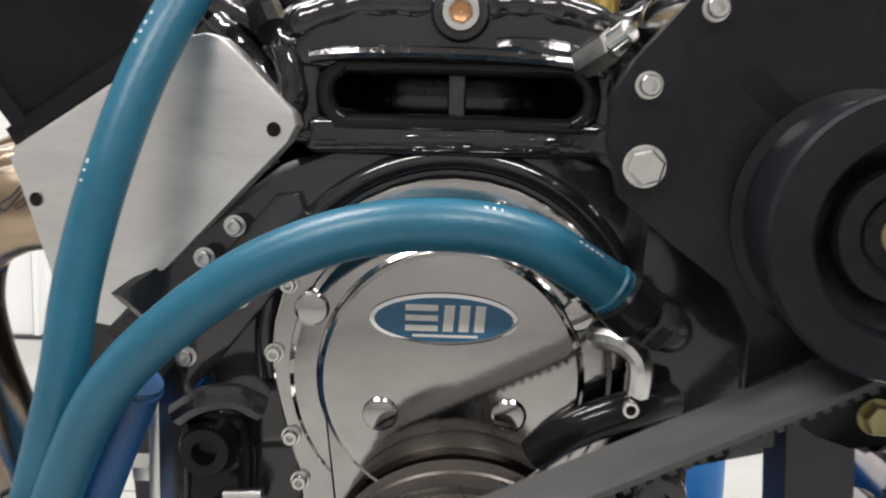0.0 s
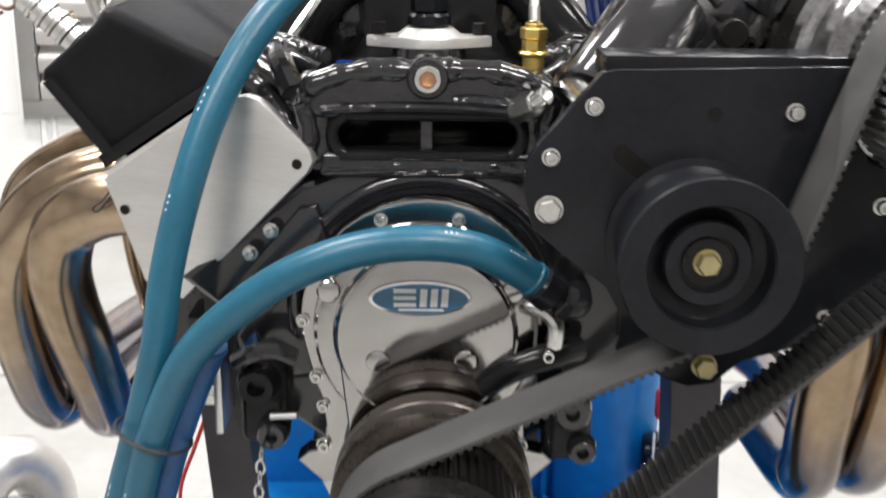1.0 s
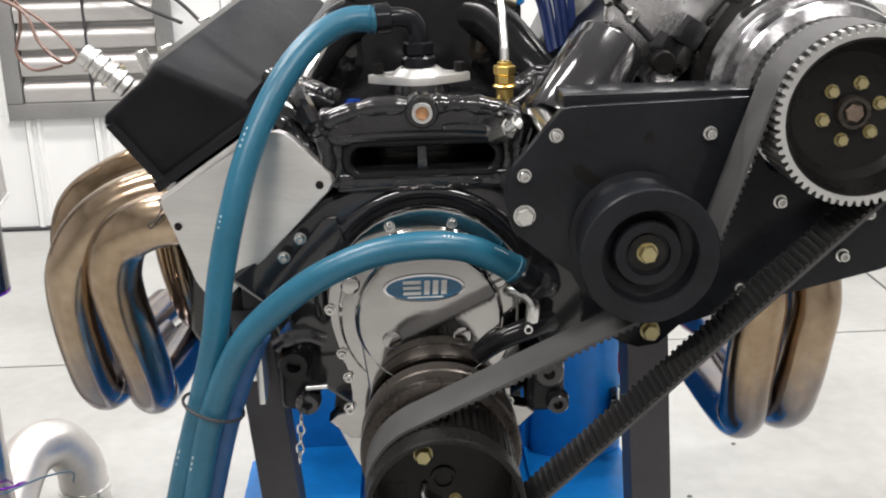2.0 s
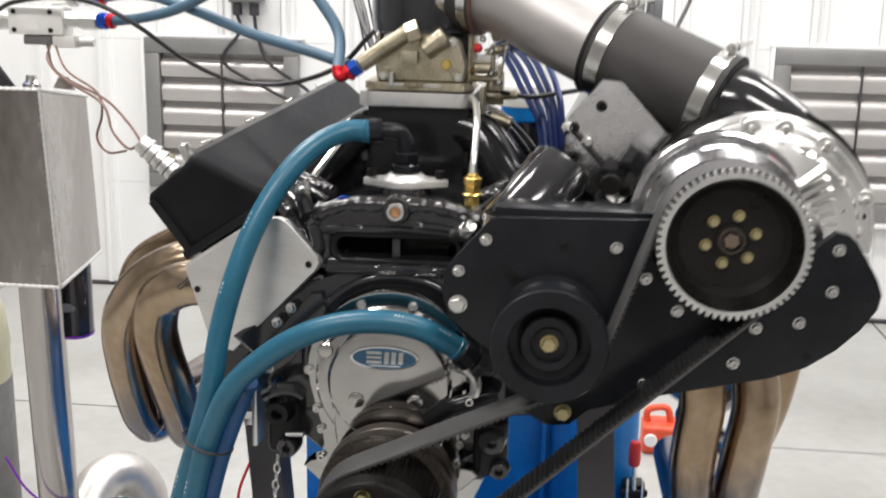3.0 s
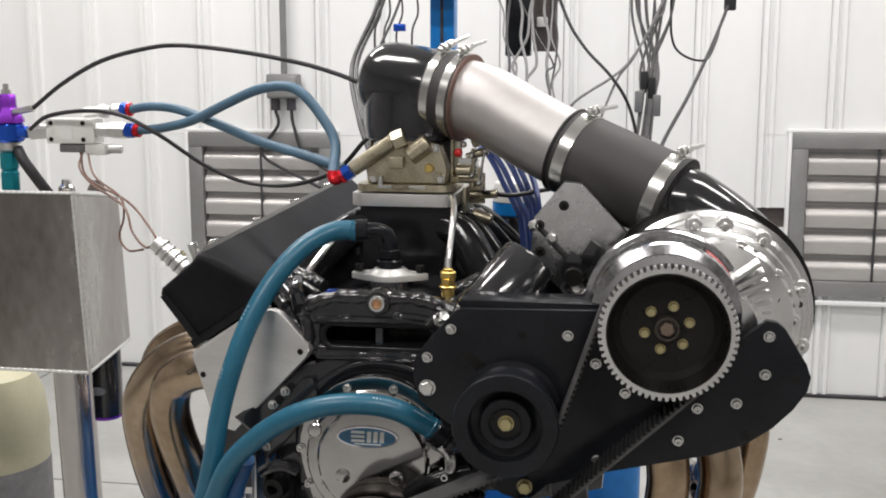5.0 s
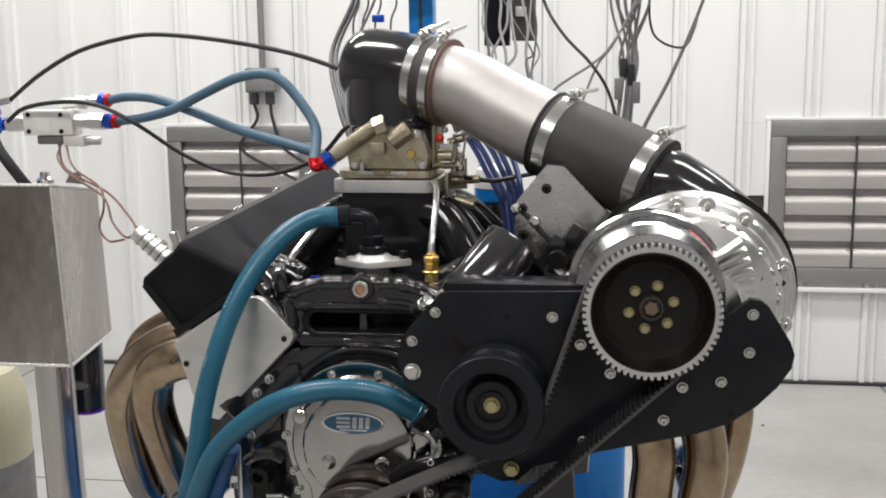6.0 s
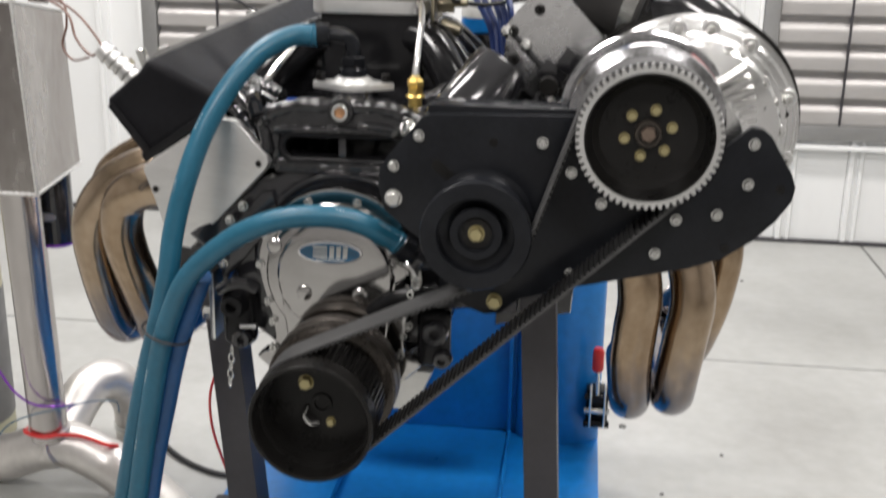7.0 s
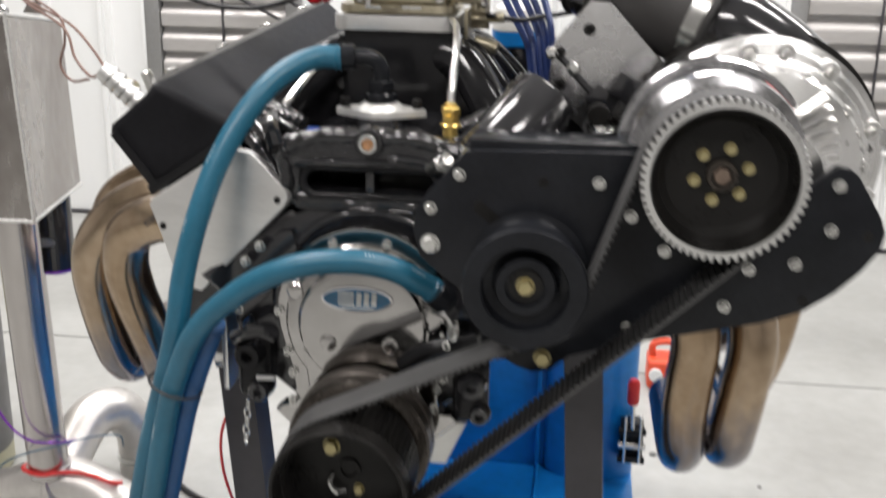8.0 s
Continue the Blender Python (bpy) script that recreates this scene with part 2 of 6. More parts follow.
def bolt_mesh(name, r, h, material, hexa=True, socket=True):
    """A bolt head standing on y = 0 that points to -y."""
    bm = B()
    if hexa:
        lathe(bm, (0, 0, 0), (0, -1, 0), [(r * 1.14, 0), (r * 1.14, h * 0.15)], 20)
        lathe(bm, (0, 0, 0), (0, -1, 0), [(r, h * 0.14), (r, h * 0.86), (r * 0.86, h), (0, h)], 6)
    else:
        lathe(bm, (0, 0, 0), (0, -1, 0), [(r * 1.3, 0), (r * 1.3, h * 0.18), (r, h * 0.18), (r, h * 0.85), (r * 0.87, h), (r * 0.56, h), (r * 0.53, h * 0.12), (0, h * 0.1)], 18)
    return mesh_of(name, bm, material, angle=28)


ME_CAP = bolt_mesh("cap_screw", 0.0056, 0.009, M_STEEL, hexa=False)
ME_CAPS = bolt_mesh("cap_screw_small", 0.0048, 0.008, M_STEEL, hexa=False)
ME_CAPB = bolt_mesh("black_cap_screw", 0.0058, 0.009, M_PUL, hexa=False)
ME_HEX = bolt_mesh("hex_bolt", 0.0100, 0.010, M_STEEL)
ME_HEXY = bolt_mesh("hex_bolt_yellow", 0.0060, 0.007, M_YZ)
ME_HEXYB = bolt_mesh("hex_bolt_yellow_large", 0.0092, 0.010, M_YZ)
ME_HEXS = bolt_mesh("hex_bolt_small", 0.0062, 0.006, M_STEEL)


def bolt(me, x, y, z, parent, name="bolt", label="", m=None):
    return placed(name, me, (pose(x, y, z) if m is None else m) @ pose(0, 0, 0, 0, random.uniform(0, 60), 0), parent, label)


# ---- room ----
X0, X1, Y0, YW = -4.2, 4.2, -4.5, 3.2
floor = tagged(new("floor", mesh_of("floor", box(B(), (X0, Y0, -0.2), (X1, YW + 0.2, -0.006)), M_JOINT)), "light grey sealed concrete workshop floor with dark joints", "floor", kind="structure")
ceiling = tagged(new("ceiling", mesh_of("ceiling", box(B(), (X0, Y0, CEIL), (X1, YW + 0.2, CEIL + 0.15)), M_CEIL)), "plain white workshop ceiling", "ceiling", kind="structure")
# unseen walls added to close the room; their grey darkens reflections in the metal
for nm, lo, hi in (("wall_south", (X0, Y0 - 0.15, 0), (X1, Y0, CEIL)), ("wall_west", (X0 - 0.15, Y0 - 0.15, 0), (X0, YW + 0.2, CEIL)), ("wall_east", (X1, Y0 - 0.15, 0), (X1 + 0.15, YW + 0.2, CEIL))):
    tagged(new(nm, mesh_of(nm, box(B(), lo, hi), M_GREYW)), "unseen workshop wall, toned grey to darken reflections", "wall", kind="structure")
for i, (lx, ly) in enumerate(LAMPS):
    fx = thing("ceiling_light", (lx, ly, CEIL), "white fluorescent tube fixture on the ceiling", "ceiling light", "ceiling tube lights")
    part("housing", box(B(), (lx - 0.64, ly - 0.17, CEIL - 0.07), (lx + 0.64, ly + 0.17, CEIL - 0.002), 0.01), M_CEIL, fx)

wall = thing("wall_north", (0, YW, 0), "white ribbed sheet metal workshop wall", "wall", kind="structure")
LOUV = [(-1.518, -0.870, 0.445, 1.068), (1.021, 1.690, 0.430, 1.090)]


def rib_panel(x0, x1, z0, z1, name):
    """One sheet between two seams, with two folded ribs at its edge."""
    bm = B()
    prof = [(x0, 0), (x0 + 0.006, -0.016), (x0 + 0.022, -0.016), (x0 + 0.028, 0), (x0 + 0.040, 0), (x0 + 0.046, -0.012), (x0 + 0.058, -0.012), (x0 + 0.064, 0), (x1, 0)]
    lo = [bm.verts.new((x, YW + y, z0)) for x, y in prof]
    hi = [bm.verts.new((x, YW + y, z1)) for x, y in prof]
    bl, bh = [[bm.verts.new((x, YW + 0.02, z)) for x in (x0, x1)] for z in (z0, z1)]
    for i in range(len(prof) - 1):
        bm.faces.new((lo[i], lo[i + 1], hi[i + 1], hi[i]))
    bm.faces.new((bl[0], bh[0], bh[1], bl[1]))
    bm.faces.new((lo[0], hi[0], bh[0], bl[0]))
    bm.faces.new((lo[-1], bl[1], bh[1], hi[-1]))
    bm.faces.new([*hi, bh[1], bh[0]])
    bm.faces.new([*lo[::-1], bl[0], bl[1]])
    return part(name, bm, M_WALL, wall)


# solid slab whose dark colour stands in for shade behind the louvre slats
part("backing", box(B(), (X0, YW + 0.021, 0), (X1, YW + 0.18, CEIL)), M_BAND, wall, "slab behind the sheets, coloured dark for the shaded louvre gaps")
PITCH = 0.262
k = -19
while 0.625 + PITCH * k < X1 - 0.1:
    a = 0.625 + PITCH * k
    b = a + PITCH - 0.002
    a2, b2 = max(a, X0), min(b, X1)
    cut = [lv for lv in LOUV if b > lv[0] + 0.02 and a < lv[1] - 0.02]
    if cut:
        lv = cut[0]
        rib_panel(a2, b2, lv[3] - 0.01, CEIL, "sheet")
        rib_panel(a2, b2, 0.012, lv[2] + 0.01, "sheet")
        if a2 < lv[0] - 0.002:
            for z0, z1 in (((0.785, lv[3] - 0.011), (lv[2] + 0.011, 0.703)) if a > 0.5 else ((lv[2] + 0.011, lv[3] - 0.011),)):
                if lv[0] - a2 > 0.075:
                    rib_panel(a2, lv[0] + 0.004, z0, z1, "sheet")
                else:
                    part("sheet", box(B(), (a2, YW, z0), (lv[0] + 0.004, YW + 0.02, z1)), M_WALL, wall)
        if b2 > lv[1] + 0.002:
            part("sheet", box(B(), (lv[1] - 0.004, YW, lv[2] + 0.011), (b2, YW + 0.02, lv[3] - 0.011)), M_WALL, wall)
    elif 0.5 < a < 1.0:
        rib_panel(a2, b2, 0.785, CEIL, "sheet")
        rib_panel(a2, b2, 0.012, 0.703, "sheet")
    else:
        rib_panel(a2, b2, 0.012, CEIL, "sheet")
    k += 1

for n_, (xa, xb, za, zb) in enumerate(LOUV):
    w = thing(f"window_{n_ + 1}", ((xa + xb) / 2, YW, za), "grey metal louvred shutter vent with closed slats", "louvre", kind="structure")
    yf, fw = YW - 0.035, 0.062
    for lo, hi in (((xa, zb - fw), (xb, zb)), ((xa, za), (xb, za + fw)), ((xa, za + fw + 0.001), (xa + fw, zb - fw - 0.001)), ((xb - fw, za + fw + 0.001), (xb, zb - fw - 0.001))):
        part("frame", box(B(), (lo[0], yf, lo[1]), (hi[0], YW + 0.02, hi[1]), 0.005), M_LOUV, w)
    part("flange", box(B(), (xa - 0.02, YW - 0.019, zb + 0.001), (xb + 0.02, YW - 0.002, zb + 0.014), 0.003), M_WALL, w)
    part("flange", box(B(), (xa - 0.016, YW - 0.03, za - 0.01), (xa - 0.001, YW - 0.002, zb + 0.0), 0.003), M_WALL, w)
    inner = zb - za - 2 * fw
    ns = 5
    for s in range(ns):
        zt = zb - fw - s * inner / ns
        sl = B()
        hh = inner / ns
        prism(sl, [(-0.004, 0.0), (0.0, 0.0), (0.002, -0.16 * hh), (0.026, -0.36 * hh), (0.033, -0.45 * hh), (0.035, -0.55 * hh), (0.031, -0.97 * hh), (0.024, -0.99 * hh), (0.022, -0.55 * hh), (-0.004, -0.30 * hh)], xa + fw + 0.004, xb - fw - 0.004)
        bmesh.ops.transform(sl, matrix=Matrix(((0, 1, 0, 0), (-1, 0, 0, YW + 0.012), (0, 0, 1, zt), (0, 0, 0, 1))), verts=sl.verts)
        part("slat", sl, M_SLAT, w)
    part("tie_bar", box(B(), ((xa + xb) / 2 - 0.005, YW - 0.024, za + fw), ((xa + xb) / 2 + 0.005, YW - 0.014, zb - fw), 0.001), M_DARKST, w)
part("sill_cap", box(B(), (0.95, YW - 0.045, 0.395), (2.4, YW - 0.0165, 0.412), 0.004), M_WALL, wall)
part("base_trim", box(B(), (X0, YW - 0.02, 0.0), (X1, YW - 0.001, 0.011), 0.0), M_DARKST, wall)

# conduit and junction box on the wall
jb = thing("junction_box", (-1.06, YW, 1.25), "grey metal junction box with conduit and two cable glands", "junction box")
part("box", box(B(), (-1.145, YW - 0.075, 1.215), (-1.006, YW - 0.017, 1.318), 0.008), M_GREYBOX, jb)
part("cover", box(B(), (-1.137, YW - 0.081, 1.223), (-1.014, YW - 0.0755, 1.310), 0.003), M_LOUV, jb)
part("conduit", rod(B(), (-1.075, YW - 0.04, 1.319), (-1.079, YW - 0.04, CEIL - 0.01), 0.014), M_GREYBOX, jb)
for gx in (-1.115, -1.045):
    part("cable_gland", rod(B(), (gx, YW - 0.045, 1.165), (gx, YW - 0.045, 1.2145), 0.02), M_DARKST, jb)

# ---- engine ----
EX = -0.004          # engine centre line
eng = thing("engine", (EX, 0.4, 0.5), "gloss black enamelled V8 racing engine on a test stand", "engine")


def mir(poly):
    return [(2 * EX - x, z) for x, z in poly][::-1]


blk = [(-0.085, 0.60), (-0.105, 0.655), (-0.150, 0.690), (-0.165, 0.73), (-0.17, 0.765), (-0.238, 0.822), (-0.120, 0.914), (-0.085, 0.928)]
part("block", prism(B(), blk + mir(blk), 0.15, 0.74, 0.012, 3), M_BLK, eng)
part("sump", prism(B(), [(-0.10, 0.53), (0.09, 0.53), (0.12, 0.599), (-0.13, 0.599)], 0.22, 0.72, 0.01), M_ALU, eng, "bare aluminium sump")
# raised arch of the block round the timing cover
arch = sweep(B(), [(EX + 0.126 * math.cos(radians(t)), 0.1535, 0.795 + 0.126 * math.sin(radians(t))) for t in range(-12, 193, 12)], 0.0085, 14, 4)
part("front_arch", arch, M_BLK, eng)
# left accessory pad and lower front castings
pad = [(-0.182, 0.752), (-0.165, 0.775), (-0.095, 0.862), (-0.106, 0.897), (-0.122, 0.895), (-0.196, 0.806)]
part("accessory_pad", prism(B(), pad, 0.138, 0.1499, 0.006), M_BLK, eng)
oa = part("oil_adapter", box(B(), (-0.184, 0.126, 0.660), (-0.136, 0.16, 0.752), 0.015, seg=4), M_VC, eng)
ob_ = lathe(B(), (-0.163, 0.125, 0.728), (0, -1, 0), [(0.022, -0.006), (0.019, 0.010), (0.016, 0.018), (0.0085, 0.018), (0.008, 0.006), (0, 0.006)], 24)
part("round_boss", ob_, M_VC, oa)
part("small_boss", lathe(B(), (-0.150, 0.125, 0.678), (0, -1, 0), [(0.016, 0), (0.014, 0.016), (0.012, 0.019), (0.006, 0.019), (0.005, 0.010), (0, 0.010)], 20), M_BLK, oa)
part("casting_web", sweep(B(), [(-0.182, 0.12, 0.75), (-0.165, 0.112, 0.762), (-0.145, 0.113, 0.765), (-0.128, 0.12, 0.755)], 0.009, 10), M_BLK, oa)
part("pipe_stub", rod(B(), (-0.150, 0.108, 0.700), (-0.124, 0.104, 0.703), 0.0032), M_CAST, oa, "bright steel stub")
fp_ = part("fuel_pump_pad", box(B(), (0.108, 0.118, 0.648), (0.156, 0.155, 0.735), 0.015, seg=4), M_VC, eng)
part("round_boss", lathe(B(), (0.135, 0.122, 0.705), (0, -1, 0), [(0.020, 0), (0.018, 0.014), (0.015, 0.017), (0.007, 0.017), (0.006, 0.008), (0, 0.008)], 20), M_BLK, fp_)
part("small_boss", lathe(B(), (0.146, 0.122, 0.665), (0, -1, 0), [(0.015, 0), (0.013, 0.014), (0.011, 0.017), (0.006, 0.017), (0.005, 0.008), (0, 0.008)], 20), M_BLK, fp_)
part("side_casting", prism(B(), [(0.118, 0.905), (0.215, 0.865), (0.225, 0.80), (0.205, 0.745), (0.125, 0.738), (0.108, 0.80)], 0.118, 0.1499, 0.008, 3), M_BLK, eng)
for bx, bz in ((-0.148, 0.874), (-0.168, 0.852), (-0.145, 0.826), (-0.181, 0.785)):
    bolt(ME_CAP, bx, 0.137, bz, eng, "cap_screw")
part("side_casting", prism(B(), [(-0.205, 0.62), (-0.29, 0.645), (-0.318, 0.70), (-0.312, 0.79), (-0.25, 0.83), (-0.21, 0.80)], 0.30, 0.425, 0.014, 3), M_BLKL, eng)
part("mount_tab", box(B(), (-0.214, 0.16, 0.655), (-0.206, 0.225, 0.76), 0.002), M_CAST, eng)
part("tab_bolt", rod(B(), (-0.228, 0.175, 0.692), (-0.2145, 0.175, 0.692), 0.011, seg=6), M_STEEL, eng)


part("side_casting", prism(B(), [(-0.205, 0.60), (-0.335, 0.63), (-0.345, 0.78), (-0.275, 0.835), (-0.215, 0.80)], 0.43, 0.73, 0.012), M_BLK, eng)
part("side_casting", prism(B(), [(0.197, 0.60), (0.207, 0.80), (0.267, 0.835), (0.337, 0.78), (0.327, 0.63)], 0.43, 0.73, 0.012), M_BLK, eng)


def cylinder_head(s):
    """s = -1 for one bank, +1 for the other."""
    def q(poly):
        return poly if s < 0 else mir(poly)
    body = [(-0.292, 0.930), (-0.262, 0.805), (-0.125, 0.912), (-0.195, 0.985)]
    hd = part("cylinder_head", prism(B(), q(body), 0.19, 0.745, 0.006), M_BLK, eng)
    return hd


HEADS = [cylinder_head(-1), cylinder_head(1)]
# bare aluminium plate on the front of one head, turned a little
plate_m = pose(-0.2, 0.15, 0.885, 0, 0, -14) @ pose(0.2, -0.15, -0.885)
sq = [(-0.316, 0.912), (-0.300, 0.872), (-0.280, 0.815), (-0.270, 0.801), (-0.240, 0.798), (-0.110, 0.930), (-0.104, 0.941), (-0.107, 0.951), (-0.146, 0.988), (-0.156, 0.995), (-0.168, 0.998), (-0.184, 0.995)]
bp = part("end_plate", prism(B(), sq, 0.150, 0.1625, 0.0025, m=plate_m), M_BRUSH, eng, "bare brushed aluminium plate bolted to the head")
part("head_edge", prism(B(), [(-0.300, 0.905), (-0.180, 0.985), (-0.187, 1.0), (-0.314, 0.9155)], 0.1845, 0.1895, 0.001), M_BRUSH, eng, "bare machined edge of the cylinder head")
# thin black disc set on a closed surface, its colour replaces a hole's shade
HOLE = B()
lathe(HOLE, (0, 0, 0), (0, -1, 0), [(0.0048, 0.0), (0.0048, 0.0006), (0.0034, 0.0006), (0.0032, 0.0002), (0, 0.0002)], 16)
ME_HOLE = mesh_of("bolt_hole", HOLE, M_PUL)
for hx, hz in ((-0.295, 0.883), (-0.119, 0.938)):
    placed("bolt_hole", ME_HOLE, plate_m @ pose(hx, 0.1495, hz), bp)


def valve_cover(s):
    vc = thing("valve_cover", (EX + s * 0.28, 0.5, 0.95), "satin black valve cover with bolted top rail" if s < 0 else "black valve cover with a grey end face", "valve cover", "valve covers")
    def q(poly):
        return poly if s < 0 else mir(poly)
    body = [(-0.318, 0.925), (-0.198, 1.002), (-0.208, 1.022), (-0.300, 1.067), (-0.310, 1.067), (-0.322, 1.052), (-0.372, 1.010), (-0.374, 1.0)]

    def swing(bm):
        # the ridge rises and runs inwards towards the rear
        for v in bm.verts:
            k = (v.co.y - 0.205) * max(0.0, min(1.0, (v.co.z - 0.93) / 0.12))
            v.co.x -= s * 0.143 * k
            v.co.z += 0.096 * k
        return bm
    part("body", swing(prism(B(), q(body), 0.205, 0.82, 0.012, 4)), M_VCS, vc)
    rail = [(-0.316, 0.917), (-0.188, 1.003), (-0.195, 1.014), (-0.323, 0.929)]
    part("gasket_rail", prism(B(), q(rail), 0.198, 0.768, 0.003), M_VC, vc)
    # raised frame on the end
    if s < 0:
        part("end_rib", prism(B(), [(-0.3165, 0.929), (-0.306, 0.936), (-0.360, 1.005), (-0.3695, 0.999)], 0.197, 0.2049, 0.003), M_VC, vc)
        part("top_rail", swing(prism(B(), [(-0.306, 1.064), (-0.322, 1.050), (-0.325, 1.056), (-0.309, 1.073)], 0.225, 0.86, 0.002)), M_LOUV, vc, "bare grey metal top rail")
        for i in range(4):
            y = 0.27 + 0.155 * i
            p0 = Vector((-0.313 + 0.143 * (y - 0.205), y, 1.0615 + 0.096 * (y - 0.205)))
            wb = part("wing_bolt", lathe(B(), p0, (-0.4, 0, 1), [(0.0075, -0.002), (0.0075, 0.003), (0.004, 0.004), (0.0034, 0.012), (0, 0.013)], 10), M_STEEL, vc)
            part("wing", rod(B(), p0 + Vector((-0.008, -0.006, 0.009)), p0 + Vector((0.004, 0.006, 0.013)), 0.0026), M_STEEL, wb)
        part("breather", rod(B(), (-0.355, 0.27, 1.03), (-0.405, 0.27, 1.075), 0.014, seg=18), M_CAST, vc, "knurled bright fitting")
        for i in range(4):
            p0, d = Vector((-0.362, 0.27, 1.037)), Vector((-0.05, 0, 0.045)).normalized()
            part("knurl_ring", rod(B(), p0 + d * 0.013 * i, p0 + d * (0.013 * i + 0.007), 0.0165), M_CAST, vc)
        part("stud", rod(B(), (-0.318, 0.235, 1.052), (-0.328, 0.235, 1.080), 0.008), M_STEEL, vc)
    return vc


VCL = valve_cover(-1)
# the other bank: taller cover with a grey end face and a dark square port
vcr = thing("valve_cover", (0.29, 0.5, 0.95), "black valve cover, its end coloured grey as a wall reflection", "valve cover", "valve covers")
RB = [(0.180, 1.005), (0.300, 0.925), (0.385, 1.05), (0.365, 1.095), (0.278, 1.155), (0.255, 1.150)]
RE = [(0.212, 1.066), (0.281, 1.012), (0.366, 1.085), (0.360, 1.112), (0.288, 1.188), (0.262, 1.190), (0.218, 1.136)]
part("body", prism(B(), RB, 0.236, 0.76, 0.006), M_VC, vcr)
# grey metal here stands in for the white wall mirrored in the end
part("end_plate", prism(B(), RE, 0.216, 0.2355, 0.003), M_ENDP, vcr, "smooth end face, grey in place of a reflected white wall")
nm_ = pose(0.302, 0.2, 1.076, 0, 33, 0)
port = box(B(), (-0.016, -0.006, -0.004), (0.018, 0.0158, 0.028), 0.003, nm_)
box(port, (-0.030, 0.002, -0.030), (0.006, 0.0158, -0.002), 0.003, nm_)
part("square_port", port, M_BLK, vcr, "gloss black square port")
part("plug_boss", rod(B(), (0.279, 0.19, 1.052), (0.279, 0.2158, 1.052), 0.014), M_PUL, vcr)
for bx, bz in ((0.228, 1.085), (0.226, 1.125), (0.340, 1.095), (0.30, 1.04), (0.262, 1.155)):
    bolt(ME_CAPB, bx, 0.2158, bz, vcr, "cap_screw")
# round black housing lying along the slope of that bank
tubeh = B()
lathe(tubeh, (0.150, 0.135, 0.995), (0.066, 0.05, 0.085), [(0, 0), (0.044, 0), (0.045, 0.004), (0.045, 0.098), (0.0425, 0.102), (0.0425, 0.112), (0.039, 0.117), (0.030, 0.118), (0.028, 0.108), (0, 0.107)], 36)
part("round_housing", tubeh, M_BLK, eng, "gloss black round housing")

# ---- intake manifold ----
man = thing("intake_manifold", (EX, 0.4, 0.93), "gloss black cast intake manifold with curved runners", "intake manifold")
cr = B()
prism(cr, [(-0.122, 0.984), (-0.100, 1.010), (-0.062, 1.024), (0.052, 1.024), (0.090, 1.010), (0.112, 0.984), (0.096, 0.976), (-0.106, 0.976)], 0.142, 0.33, 0.010, 4)
part("front_crossover", cr, M_BLKL, man)
part("lower_rail", box(B(), (-0.104, 0.142, 0.922), (0.096, 0.20, 0.948), 0.009, seg=4), M_BLKL, man)
for ex0, ex1 in ((-0.124, -0.090), (0.082, 0.114)):
    part("rail_end", box(B(), (ex0, 0.144, 0.930), (ex1, 0.20, 0.992), 0.012, seg=4), M_BLKL, man)
part("slot_web", box(B(), (-0.011, 0.148, 0.944), (0.001, 0.20, 0.980), 0.004), M_BLK, man)
stad = [(-0.004 + (0.068 if math.cos(t) > 0 else -0.068) + 0.019 * math.cos(t), 0.147, 0.962 + 0.019 * math.sin(t)) for t in (2 * math.pi * (i + 0.5) / 36 for i in range(37))]
part("slot_rim", sweep(B(), stad, 0.0062, 12, 2), M_VC, man)
for bx, by, bz, r in ((-0.108, 0.148, 1.0, 0.015), (0.098, 0.150, 0.998, 0.014), (-0.102, 0.146, 0.950, 0.009), (0.112, 0.158, 0.975, 0.012)):
    part("casting_boss", lathe(B(), (bx, by + 0.008, bz), (random.uniform(-0.3, 0.3), -1, random.uniform(0, 0.5)), [(r * 1.6, -0.006), (r * 1.35, 0.003), (r * 1.0, 0.008), (r * 0.8, 0.0085), (0, 0.008)], 9), M_BLKL, man)
rl = random.Random(11)
def rough(name, pts, r0, k=5.0):
    """A lumpy ridge of the sand casting along the points."""
    a, b = rl.uniform(0, 6), rl.uniform(0, 6)
    n = len(pts)
    part(name, sweep(B(), pts, lambda t: r0 * (0.9 + 0.09 * math.sin(k * n * t * 0.8 + a) + 0.06 * math.sin(1.9 * k * n * t + b)), 14, 10), M_BLKL, man)


rough("casting_ridge", [(-0.124, 0.160, 0.985), (-0.106, 0.152, 1.006), (-0.066, 0.150, 1.019), (-0.02, 0.151, 1.020), (0.02, 0.151, 1.020), (0.056, 0.150, 1.019), (0.096, 0.152, 1.006), (0.116, 0.160, 0.985)], 0.0125)
rough("casting_ridge", [(-0.112, 0.152, 0.936), (-0.06, 0.150, 0.932), (0.0, 0.150, 0.933), (0.05, 0.150, 0.932), (0.104, 0.152, 0.936)], 0.0095)
for s in (-1, 1):
    rough("casting_ridge", [(EX + s * 0.114, 0.146, 0.990), (EX + s * 0.108, 0.143, 0.966), (EX + s * 0.112, 0.146, 0.936)], 0.011, 3.0)
    rough("casting_ridge", [(EX + s * 0.096, 0.19, 1.026), (EX + s * 0.118, 0.20, 1.030), (EX + s * 0.146, 0.225, 1.034), (EX + s * 0.168, 0.25, 1.03)], 0.011)
    rough("casting_ridge", [(EX + s * 0.118, 0.150, 0.955), (EX + s * 0.140, 0.165, 0.985), (EX + s * 0.165, 0.185, 1.005)], 0.010)
